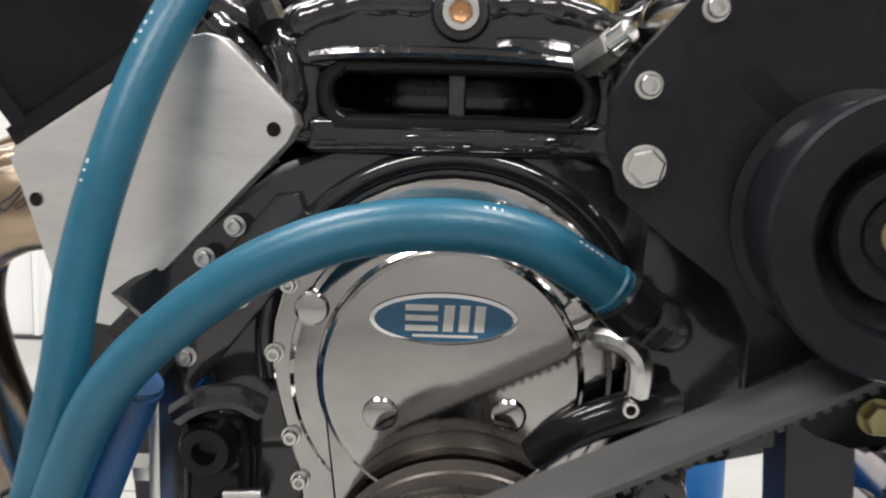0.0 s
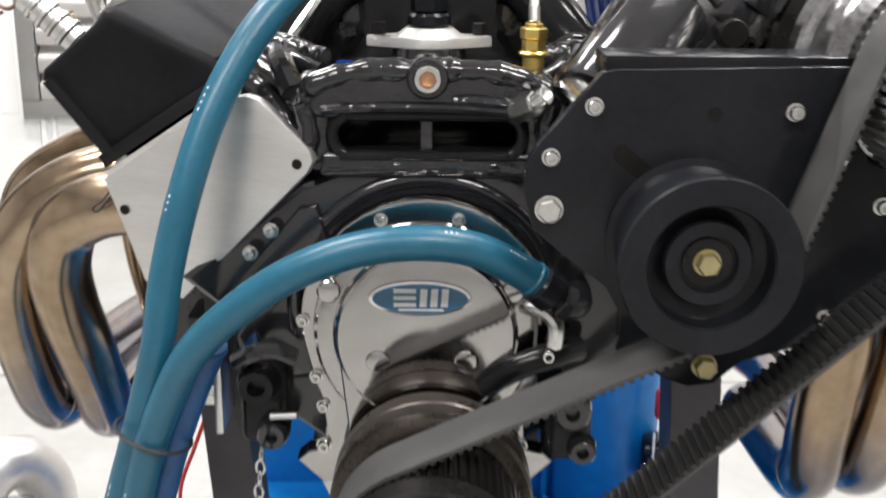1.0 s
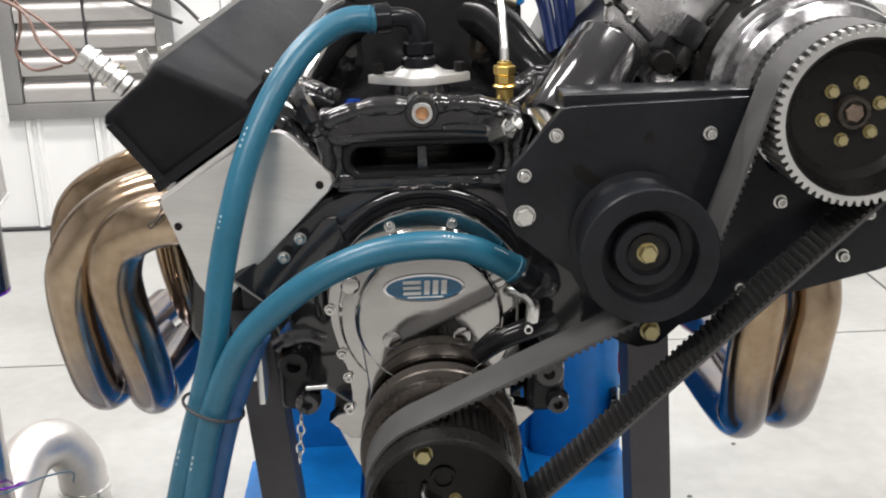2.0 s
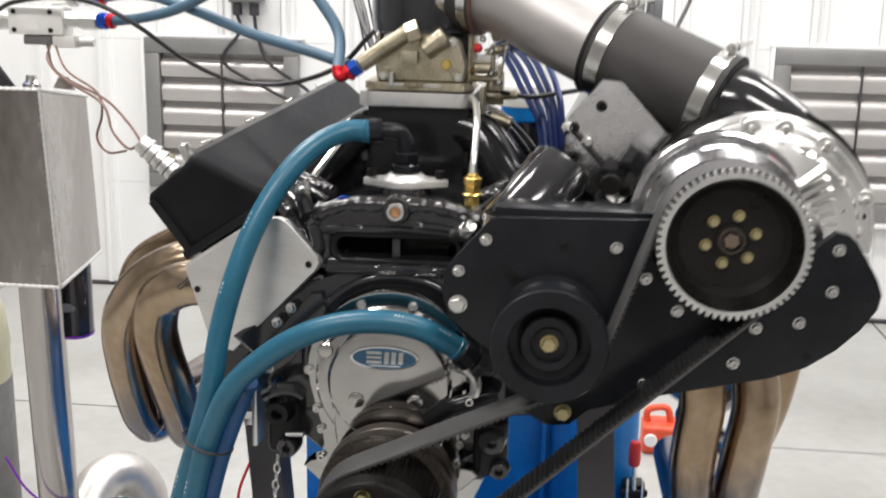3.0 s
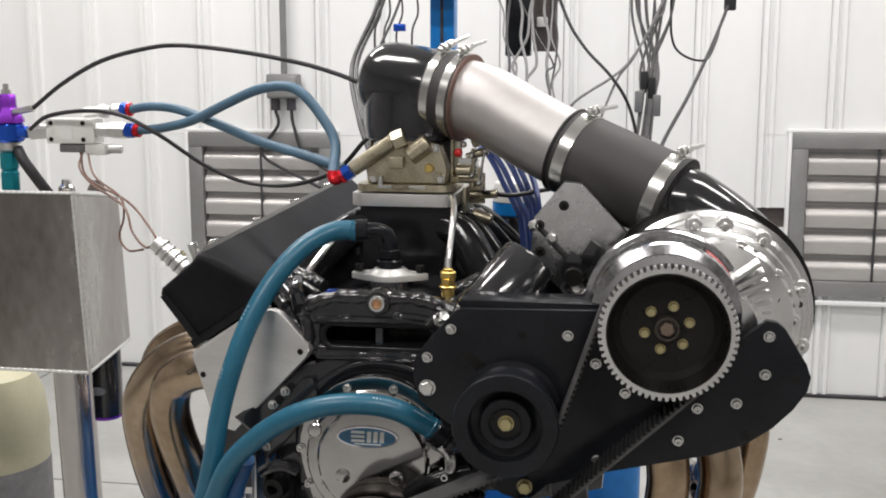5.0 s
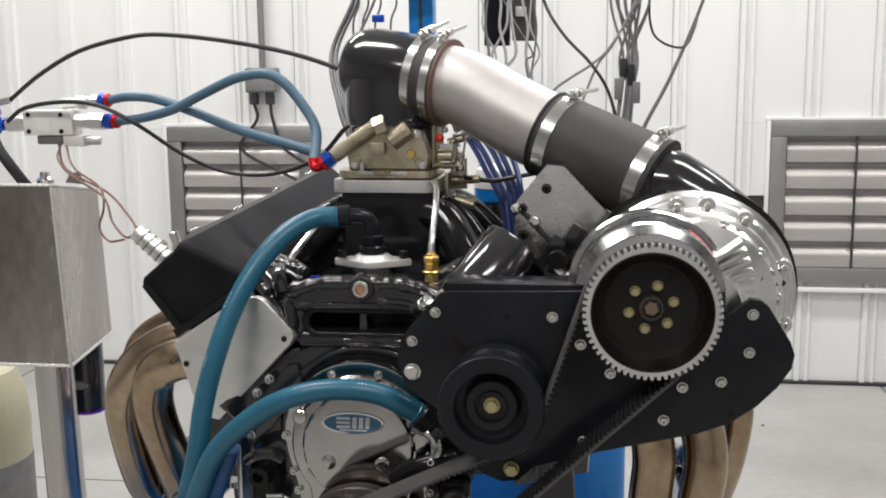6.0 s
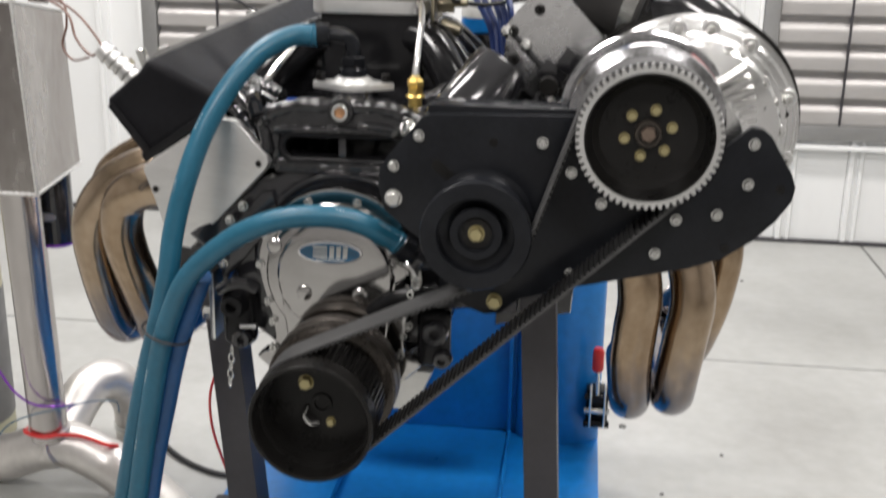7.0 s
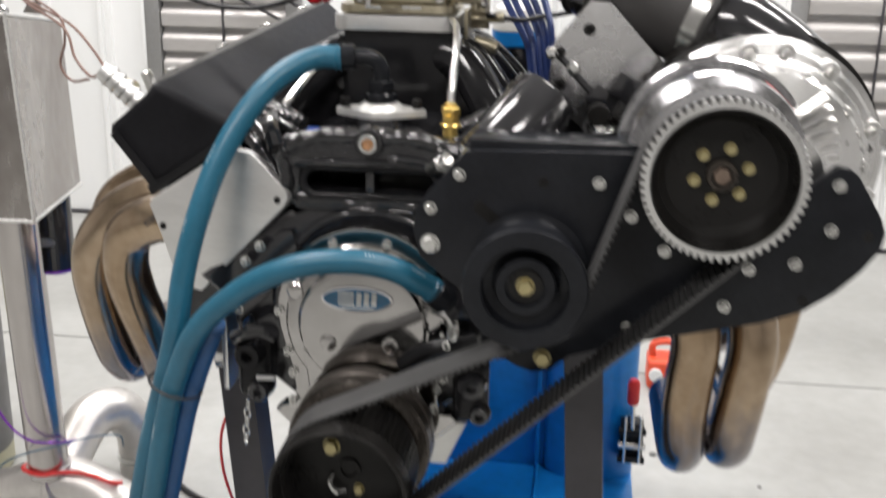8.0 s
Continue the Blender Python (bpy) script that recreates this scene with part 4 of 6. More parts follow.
# cast ribs that fan out beside the pulley
PO = Vector((0.406, 0, 1.036))
for i in range(10):
    d_ = radians(-22 + 5.6 * i)
    w_ = Vector((math.cos(d_), 0, math.sin(d_)))
    p, q = PO + w_ * 0.088 + Vector((0, 0.036, 0)), PO + w_ * 0.140 + Vector((0, 0.064, 0))
    t_ = Vector((-math.sin(d_), 0, math.cos(d_)))
    u_ = Vector((0, -1, 0))
    fb = B()
    va_ = [fb.verts.new(c) for c in (p + t_ * 0.0026 - u_ * 0.030, p - t_ * 0.0026 - u_ * 0.030, p - t_ * 0.0013, p + t_ * 0.0013)]
    vb_ = [fb.verts.new(c) for c in (q + t_ * 0.0038 - u_ * 0.030, q - t_ * 0.0038 - u_ * 0.030, q - t_ * 0.0022, q + t_ * 0.0022)]
    fb.faces.new(va_)
    fb.faces.new(vb_[::-1])
    for j in range(4):
        fb.faces.new((va_[j], vb_[j], vb_[(j + 1) % 4], va_[(j + 1) % 4]))
    part("cast_rib", fb, M_CAST, sc)
# outlet: black tube that leaves the coupler and sinks into the rear of the volute
out_ = B()
sweep(out_, [C0 + D2 * 0.17, C0 + D2 * 0.215, (0.445, 0.235, 1.158), (0.500, 0.220, 1.125), (0.545, 0.222, 1.085), (0.570, 0.222, 1.035), (0.568, 0.222, 0.97)], lambda t: 0.060 - 0.022 * t, 32, 6)
part("outlet_tube", out_, M_CARBON, sc, "gloss black outlet tube")
nose = lathe(B(), (0.406, 0.10, 1.036), (0, -1, 0), [(0.106, 0), (0.1075, 0.006), (0.1075, 0.026), (0.105, 0.029), (0.1, 0.030), (0.0985, 0.033), (0.0985, 0.072), (0.0965, 0.078), (0.085, 0.0845), (0.05, 0.09), (0.03, 0.1), (0, 0.1)], 64)
part("gear_case_nose", nose, M_DPOL, sc, angle=14)
mk_ = B()
ra_ = [[mk_.verts.new((0.406 + r * math.cos(radians(a)), y, 1.036 + r * math.sin(radians(a)))) for r, y in ((0.0988, 0.0645), (0.0988, 0.029), (0.0978, 0.029), (0.0978, 0.0645))] for a in range(34, 59, 3)]
for p_, q_ in zip(ra_, ra_[1:]):
    for j in range(4):
        mk_.faces.new((p_[j], q_[j], q_[(j + 1) % 4], p_[(j + 1) % 4]))
mk_.faces.new(ra_[0])
mk_.faces.new(ra_[-1][::-1])
part("paint_mark", mk_, M_REDF, sc, "faded red paint mark")

# ---- toothed pulleys, idler, belt ----
BC, BR = Vector((0.406, 0, 1.036)), 0.0815
CC, CR = Vector((0.003, 0, 0.652)), 0.0790
IC, IR = Vector((0.207, 0, 0.908)), 0.0615
BY0, BY1 = -0.062, -0.006


def toothed(bm, c, r, y0, y1, n, depth=0.003):
    """A ring of square-cut teeth, its body open inside."""
    prof = []
    for i in range(n):
        for f_, rr in ((0.0, r - depth), (0.30, r - depth), (0.46, r), (0.84, r)):
            a = 2 * math.pi * (i + f_) / n
            prof.append((c.x + rr * math.cos(a), c.z + rr * math.sin(a)))
    inner = [(c.x + (r - 0.010) * math.cos(2 * math.pi * i / len(prof)), c.z + (r - 0.010) * math.sin(2 * math.pi * i / len(prof))) for i in range(len(prof))]
    k = len(prof)
    rows = [[bm.verts.new((x, y, z)) for x, z in p] for p, y in ((prof, y0), (prof, y1), (inner, y1), (inner, y0))]
    for a in range(4):
        p, q = rows[a], rows[(a + 1) % 4]
        for i in range(k):
            bm.faces.new((p[i], p[(i + 1) % k], q[(i + 1) % k], q[i]))
    return bm


bpul = thing("supercharger_pulley", tuple(BC), "toothed supercharger pulley with bright teeth and black face", "pulley")
part("tooth_ring", toothed(B(), BC, BR + 0.0040, -0.074, -0.002, 62, 0.0050), M_CAST, bpul, "bright machined tooth ring")
face = lathe(B(), (BC.x, 0, BC.z), (0, -1, 0), [(0, 0.005), (0.0735, 0.005), (0.0755, 0.074), (0.0735, 0.0745), (0.070, 0.062), (0.066, 0.048), (0.058, 0.040), (0.0, 0.038)], 56)
part("face", face, M_PUL, bpul, angle=14)
hub = lathe(B(), (BC.x, -0.038, BC.z), (0, -1, 0), [(0.0165, 0), (0.0165, 0.010), (0.0155, 0.0115), (0.012, 0.0115), (0.011, 0.007), (0, 0.007)], 28)
part("hub", hub, M_DAMP, bpul)
part("hub_bolt", rod(B(), (BC.x, -0.045, BC.z), (BC.x, -0.051, BC.z), 0.0095, seg=6), M_RUST, bpul, "dull brown hub bolt")
for i in range(6):
    a = radians(75 + 60 * i)
    bolt(ME_HEXY, BC.x + 0.0285 * math.cos(a), -0.0395, BC.z + 0.0285 * math.sin(a), bpul, "pulley_bolt", "yellow zinc bolt")

idl = thing("idler_pulley", tuple(IC), "satin black flanged idler pulley with brass-coloured bolt", "pulley")
ip = lathe(B(), (IC.x, 0, IC.z), (0, -1, 0), [(0.03, 0.0), (0.066, 0.0), (0.0675, 0.002), (0.0675, 0.005), (IR, 0.007), (IR, 0.064), (0.0675, 0.066), (0.0685, 0.068), (0.0685, 0.076), (0.067, 0.079), (0.048, 0.079), (0.0465, 0.077), (0.046, 0.056), (0.034, 0.053), (0.0335, 0.064), (0.032, 0.067), (0.0225, 0.067), (0.0215, 0.060), (0.0, 0.059)], 56)
part("wheel", ip, M_BLKS, idl, angle=14)
part("washer", lathe(B(), (IC.x, -0.0592, IC.z), (0, -1, 0), [(0.0185, 0), (0.0185, 0.003), (0.0, 0.003)], 28), M_PUL, idl)
bolt(ME_HEXYB, IC.x, -0.062, IC.z, idl, "centre_bolt", "yellow zinc bolt")

ck = thing("crank_pulley", (CC.x, 0, CC.z), "deep black cup-shaped toothed crankshaft pulley", "pulley")
cup = lathe(B(), (CC.x, 0.075, CC.z), (0, -1, 0), [(0.0, 0.0), (0.060, 0.0), (0.060, 0.02), (0.0745, 0.022), (0.0745, 0.142), (0.0805, 0.144), (0.082, 0.146), (0.082, 0.171), (0.0805, 0.173), (0.0765, 0.173), (0.0750, 0.170), (0.0750, 0.108), (0.073, 0.105), (0.052, 0.105), (0.0, 0.103)], 56)
part("cup", cup, M_PUL, ck, angle=14)
part("tooth_ring", toothed(B(), CC, CR + 0.002, BY0 - 0.004, BY1 + 0.004, 58), M_PUL, ck)
part("damper_ring", lathe(B(), (CC.x, 0.078, CC.z), (0, -1, 0), [(0.06, 0), (0.086, 0.001), (0.0895, 0.004), (0.0905, 0.010), (0.0905, 0.026), (0.0885, 0.0275), (0.0885, 0.0295), (0.0905, 0.031), (0.0905, 0.052), (0.088, 0.057), (0.083, 0.060), (0.076, 0.062)], 64), M_DAMP, ck, "brown-tinged steel damper ring", angle=25)
for bx, bz, me_, lb in ((-0.021, 0.029, ME_HEXYB, "yellow zinc bolt"), (0.012, -0.026, ME_HEXY, "yellow zinc bolt")):
    bolt(me_, CC.x + bx, -0.0285, CC.z + bz, ck, "pulley_bolt", lb)
part("centre_hole", lathe(B(), (CC.x, -0.028, CC.z), (0, -1, 0), [(0.014, 0), (0.014, 0.004), (0.010, 0.004), (0.009, 0.001), (0, 0.001)], 24), M_PUL, ck)
part("pointer_hook", sweep(B(), [(CC.x - 0.020, -0.03, CC.z - 0.006), (CC.x - 0.022, -0.038, CC.z - 0.016), (CC.x - 0.014, -0.04, CC.z - 0.026), (CC.x - 0.004, -0.034, CC.z - 0.027)], 0.0034, 8), M_STEEL, ck)


def tangent(c1, r1, c2, r2, s1, s2):
    """Touching points of a line with circle 1 on its left (s1 = 1) or right (-1) side, and circle 2 likewise."""
    d = Vector((c2.x - c1.x, c2.z - c1.z))
    dist, base = d.length, math.atan2(d.y, d.x)
    n = math.pi / 2 + base + math.asin((s2 * r2 - s1 * r1) / dist)
    u = Vector((math.cos(n), math.sin(n)))
    return Vector((c1.x, c1.z)) + u * s1 * r1, Vector((c2.x, c2.z)) + u * s2 * r2


def arc(c, a, b, clockwise, n=22):
    a0, a1 = math.atan2(a.y - c.z, a.x - c.x), math.atan2(b.y - c.z, b.x - c.x)
    r = (a - Vector((c.x, c.z))).length
    if clockwise:
        while a1 > a0:
            a1 -= 2 * math.pi
    else:
        while a1 < a0:
            a1 += 2 * math.pi
    return [Vector((c.x + r * math.cos(a0 + (a1 - a0) * i / n), c.z + r * math.sin(a0 + (a1 - a0) * i / n))) for i in range(n + 1)]


rb = 0.0025
t1, t2 = tangent(CC, CR + rb, IC, IR + rb, 1, -1)
t3, t4 = tangent(IC, IR + rb, BC, BR + rb, -1, 1)
t5, t6 = tangent(BC, BR + rb, CC, CR + rb, 1, 1)
loop = arc(IC, t2, t3, False, 14) + arc(BC, t4, t5, True) + arc(CC, t6, t1, True)
dense = []
for i, p in enumerate(loop):
    q = loop[(i + 1) % len(loop)]
    k = max(1, int((q - p).length / 0.004))
    dense += [p + (q - p) * j / k for j in range(k)]
belt = thing("drive_belt", (0.2, -0.03, 0.8), "wide black toothed rubber drive belt", "drive belt")
bb = B()
n_ = len(dense)
nor = []
for i in range(n_):
    t = (dense[(i + 1) % n_] - dense[i - 1]).normalized()
    nor.append(Vector((-t.y, t.x)))
ring_ = []
for i in range(n_):
    o, inn = dense[i] + nor[i] * 0.0022, dense[i] - nor[i] * 0.0012
    ring_.append([bb.verts.new((p.x, y, p.y)) for p, y in ((o, BY0), (o, BY1), (inn, BY1), (inn, BY0))])
for i in range(n_):
    a, b = ring_[i], ring_[(i + 1) % n_]
    for j in range(4):
        bb.faces.new((a[j], b[j], b[(j + 1) % 4], a[(j + 1) % 4]))
part("belt_back", bb, M_BELT, belt)
tt = B()
for i in range(0, n_, 2):
    p, q, u = dense[i], dense[(i + 1) % n_], nor[i]
    poly = [p - u * 0.0011, q - u * 0.0011, q - u * 0.0041, p - u * 0.0041]
    prism(tt, [(v.x, v.y) for v in poly], BY0 + 0.001, BY1 - 0.001)
tagged(part("tooth_strip", tt, M_TOOTH, belt), kind="stuff")

# ---- mounting plate of the supercharger ----
mp_ = thing("supercharger_bracket", (0.3, 0, 0.76), "flat black anodised mounting plate for the supercharger drive", "bracket")
out = [(0.166, 0.812), (0.178, 0.798), (0.197, 0.787), (0.215, 0.781), (0.236, 0.784), (0.258, 0.804), (0.33, 0.825), (0.47, 0.858), (0.512, 0.874), (0.545, 0.898), (0.570, 0.924), (0.587, 0.950), (0.590, 0.968), (0.584, 0.985), (0.556, 1.030), (0.546, 1.038), (0.532, 1.040), (0.50, 1.012), (0.47, 0.985), (0.45, 0.965), (0.40, 0.955), (0.345, 0.97), (0.325, 1.00), (0.320, 1.046), (0.142, 1.042), (0.132, 1.040), (0.086, 0.986), (0.076, 0.970), (0.074, 0.945), (0.082, 0.915), (0.112, 0.890), (0.142, 0.868), (0.155, 0.845), (0.155, 0.81)]
part("plate", prism(B(), out, 0.0, 0.013, 0.0015), M_BLKS, mp_)
part("top_bar", box(B(), (0.135, 0.014, 1.032), (0.335, 0.075, 1.0515), 0.003), M_BLKS, mp_)
for bx, bz, me_, nm in ((0.126, 1.014, ME_CAP, "cap_screw"), (0.281, 1.011, ME_CAP, "cap_screw"), (0.094, 0.974, ME_CAP, "cap_screw"), (0.318, 0.975, ME_CAP, "cap_screw"), (0.357, 0.937, ME_CAP, "cap_screw"), (0.450, 0.921, ME_CAP, "cap_screw"), (0.499, 0.930, ME_CAP, "cap_screw"), (0.533, 0.970, ME_CAP, "cap_screw"), (0.536, 1.020, ME_CAP, "cap_screw"), (0.427, 0.876, ME_CAP, "cap_screw"), (0.322, 0.843, ME_CAP, "cap_screw"), (0.094, 0.932, ME_HEX, "hex_bolt")):
    bolt(me_, bx, -0.0002, bz, mp_, nm)
bolt(ME_HEXYB, 0.227, -0.0002, 0.800, mp_, "hex_bolt", "yellow zinc bolt")
for hx, hz in ((0.220, 1.009), (0.572, 0.965), (0.512, 0.887)):
    placed("bolt_hole", ME_HOLE, pose(hx, -0.0002, hz) @ Matrix.Diagonal((1.2, 1, 1.2, 1)), mp_)
# the plate isn't cut: a flat black patch paints the slot's dark inside
sl_ = B()
prism(sl_, [(0.1435, 0.982), (0.150, 0.985), (0.178, 0.962), (0.176, 0.954), (0.170, 0.952), (0.142, 0.974)], -0.0006, 0.0002)
part("adjuster_slot", sl_, M_PUL, mp_, "thin black patch in place of a slot's dark opening")
for sx, sz in ((0.094, 0.932), (0.126, 1.01), (0.227, 0.80)):
    part("standoff", rod(B(), (sx, 0.0135, sz), (sx, 0.149, sz), 0.011), M_STEEL, mp_)

# ---- timing cover ----
tcv = thing("timing_cover", (EX, 0.11, 0.64), "polished aluminium timing cover with an oval badge", "timing cover")
half = [(0.0, 0.912)] + [(0.115 * math.sin(radians(a)), 0.797 + 0.115 * math.cos(radians(a))) for a in range(10, 101, 10)] + [(0.108, 0.755), (0.098, 0.72), (0.094, 0.69), (0.095, 0.668), (0.112, 0.664), (0.122, 0.655), (0.098, 0.632), (0.06, 0.628)]
flange = [(EX - x, z) for x, z in half] + [(EX + x, z) for x, z in half[:0:-1]]
part("flange", prism(B(), flange, 0.108, 0.1315, 0.0035, 3), M_COVER, tcv, angle=20)
dome = lathe(B(), (EX, 0.1085, 0.788), (0, -1, 0), [(0.104, 0), (0.1025, 0.006), (0.099, 0.0105), (0.093, 0.0125), (0.0845, 0.0135), (0.0825, 0.016), (0.0815, 0.0215), (0.079, 0.0238), (0.074, 0.0245), (0.0, 0.0250)], 64)
part("dome", dome, M_COVER, tcv, angle=14)
neck = B()
prism(neck, [(EX - 0.080, 0.77), (EX + 0.080, 0.77), (EX + 0.072, 0.70), (EX + 0.078, 0.64), (EX - 0.078, 0.64), (EX - 0.072, 0.70)], 0.092, 0.1078, 0.004, 3)
part("neck", neck, M_COVER, tcv, angle=14)
for bx, bz in ((-0.0915, 0.829), (-0.047, 0.766), (0.033, 0.767), (0.0745, 0.830)):
    part("boss_disc", lathe(B(), (bx, 0.0838 if abs(bx) < 0.06 else 0.0958, bz), (0, -1, 0), [(0.0112, 0), (0.0106, 0.0010), (0.0092, 0.0019), (0.0060, 0.0025), (0.0, 0.0028)], 28), M_COVER, tcv, angle=14)
for bx, bz in ((-0.045, 0.893), (0.025, 0.894), (-0.108, 0.842), (0.098, 0.842), (-0.117, 0.797), (-0.106, 0.742), (-0.100, 0.712), (0.098, 0.716), (0.090, 0.70)):
    bolt(ME_CAPS, bx, 0.1078, bz, tcv, "cap_screw")
for bx, bz in ((-0.100, 0.672), (0.086, 0.672)):
    bolt(ME_CAP, bx, 0.1078, bz, tcv, "cap_screw")
# small pointer bracket on the cover's side
pb = B()
sweep(pb, [(0.085, 0.10, 0.815), (0.102, 0.085, 0.815), (0.112, 0.08, 0.805), (0.112, 0.08, 0.785), (0.106, 0.08, 0.775)], 0.0075, 10)
part("lifting_lug", pb, M_POL, tcv)
bolt(ME_CAP, 0.106, 0.076, 0.778, tcv, "cap_screw")
inl = B()
sweep(inl, [(0.050, 0.088, 0.742), (0.066, 0.082, 0.756), (0.088, 0.079, 0.768), (0.112, 0.082, 0.775), (0.135, 0.10, 0.775)], 0.0125, 14)
part("black_inlet", inl, M_VC, tcv, "gloss black casting arm")


def oval_prism(bm, cx, cz, a, b, y0, y1, bev=0.0):
    return prism(bm, [(cx + a * math.cos(2 * math.pi * i / 48), cz + b * math.sin(2 * math.pi * i / 48)) for i in range(48)], y0, y1, bev)


bdg = thing("badge", (-0.009, 0.083, 0.828), "oval blue badge with a chrome rim and silver emblem", "badge")
part("rim", oval_prism(B(), -0.009, 0.828, 0.046, 0.0165, 0.0805, 0.0838, 0.0015), M_CHROME, bdg)
part("field", oval_prism(B(), -0.009, 0.828, 0.0425, 0.0138, 0.0795, 0.0804, 0.0), M_BADGE, bdg)
for k in range(3):
    part("emblem_bar", box(B(), (-0.0325, 0.0787, 0.8210 + 0.0063 * k), (-0.0125, 0.0794, 0.8246 + 0.0063 * k)), M_WHITEP, bdg, "silver emblem bar")
for k in range(3):
    xk = -0.0095 + 0.0095 * k
    part("emblem_bar", prism(B(), [(xk, 0.821), (xk + 0.0062, 0.821), (xk + 0.0072, 0.8372), (xk + 0.001, 0.8372)], 0.0787, 0.0794), M_WHITEP, bdg, "silver emblem bar")
part("caption_bar", box(B(), (-0.028, 0.0788, 0.8172), (0.012, 0.0794, 0.8188)), M_WHITEP, bdg)

# ---- coolant hoses ----
rng_h = random.Random(3)
M_MARK = mat("worn_white_print", (0.55, 0.60, 0.62), 0.6, vary=0.3, scale=200)


def hose(name, pts, r, material, label, marks=(), ends=()):
    h = thing(name, pts[0], label, "hose", "coolant hoses" if r > 0.012 else "thin lines")
    part("tube", sweep(B(), pts, r, 24, 7), material, h)
    sp = spline(pts, 12)
    toward = Vector((0.1, -1, 0.25)).normalized()
    for f0, n in marks:
        i = int(f0 * (len(sp) - 1))
        for _ in range(n):
            d = (sp[i + 1] - sp[i]).normalized()
            u = (toward - d * toward.dot(d)).normalized()
            v = d.cross(u)
            p = sp[i] + u * (r + 0.0002)
            mk = B()
            w, l = 0.0024, (sp[i + 1] - sp[i]).length * rng_h.uniform(0.25, 0.6)
            a = [mk.verts.new(p + v * (0.6 * r + s * w) - u * 0.0036 * (1 + 0.35 * s) + d * t) for s, t in ((-1, 0), (1, 0), (1, l), (-1, l))]
            b = [mk.verts.new(x.co - u * 0.002) for x in a]
            mk.faces.new(a)
            mk.faces.new(b[::-1])
            for k in range(4):
                mk.faces.new((a[k], b[k], b[(k + 1) % 4], a[(k + 1) % 4]))
            part("printed_mark", mk, M_MARK, h, "worn white print")
            i += 1
    for c in ends:
        i = int(c * (len(sp) - 1))
        part("crimp_ring", lathe(B(), sp[i], sp[min(i + 1, len(sp) - 1)] - sp[max(i - 1, 0)], [(r * 0.98, 0), (r + 0.0014, 0.0015), (r + 0.0014, 0.003), (r * 0.98, 0.0045)], 24), material, h)
    return h


h1p = [(-0.048, 0.212, 1.110), (-0.085, 0.206, 1.110), (-0.125, 0.178, 1.090), (-0.161, 0.148, 1.048), (-0.194, 0.118, 0.985), (-0.217, 0.095, 0.915), (-0.234, 0.083, 0.845), (-0.245, 0.080, 0.780), (-0.268, 0.088, 0.700), (-0.300, 0.10, 0.600), (-0.335, 0.115, 0.470), (-0.368, 0.125, 0.330), (-0.395, 0.13, 0.18), (-0.42, 0.13, 0.05), (-0.44, 0.13, 0.016)]
hose("coolant_hose", h1p, 0.0150, M_HOSE, "teal blue rubber coolant hose from the water outlet", ((0.27, 4), (0.36, 3), (0.62, 3)), (0.01, 0.018))
h2p = [(0.100, 0.062, 0.845), (0.078, 0.056, 0.862), (0.040, 0.044, 0.884), (-0.005, 0.034, 0.893), (-0.060, 0.030, 0.888), (-0.115, 0.032, 0.866), (-0.165, 0.040, 0.830), (-0.208, 0.052, 0.785), (-0.240, 0.068, 0.725), (-0.266, 0.082, 0.655), (-0.290, 0.092, 0.560), (-0.318, 0.105, 0.440), (-0.345, 0.115, 0.310), (-0.37, 0.12, 0.17), (-0.39, 0.12, 0.05), (-0.40, 0.12, 0.016)]
hose("coolant_hose", h2p, 0.0152, M_HOSE, "teal blue rubber hose arching over the timing cover", ((0.08, 5), (0.17, 3), (0.62, 3), (0.70, 2)), (0.02, 0.035))
h3p = [(-0.198, 0.088, 0.782), (-0.206, 0.094, 0.762), (-0.220, 0.100, 0.730), (-0.239, 0.104, 0.680), (-0.255, 0.109, 0.630), (-0.274, 0.116, 0.560), (-0.305, 0.128, 0.445), (-0.333, 0.140, 0.310), (-0.358, 0.146, 0.17), (-0.377, 0.148, 0.05), (-0.387, 0.15, 0.016)]
hose("coolant_hose", h3p, 0.0150, M_HOSED, "darker blue rubber hose behind the other two", (), (0.02,))
ferr = thing("hose_fitting", (0.12, 0.07, 0.83), "black hose end fitting on the front of the block", "hose fitting")
part("collar", rod(B(), (0.092, 0.060, 0.852), (0.108, 0.064, 0.838), 0.0185), M_BLKS, ferr)
part("elbow", sweep(B(), [(0.105, 0.064, 0.841), (0.120, 0.068, 0.829), (0.132, 0.085, 0.824), (0.136, 0.13, 0.824)], 0.0125, 14), M_BLKS, ferr)
part("hex", rod(B(), (0.112, 0.066, 0.835), (0.122, 0.069, 0.828), 0.017, seg=6), M_BLK, ferr)
tie = thing("cable_tie", (-0.262, 0.09, 0.69), "black cable tie round the three hoses", "cable tie")
tr_ = B()
sweep(tr_, [(-0.256 + 0.0335 * math.cos(a), 0.0895 + 0.0325 * math.sin(a), 0.690 - 0.012 * math.cos(a)) for a in (2 * math.pi * i / 20 for i in range(21))], 0.002, 6, 2)
part("band", tr_, M_CABLE, tie)

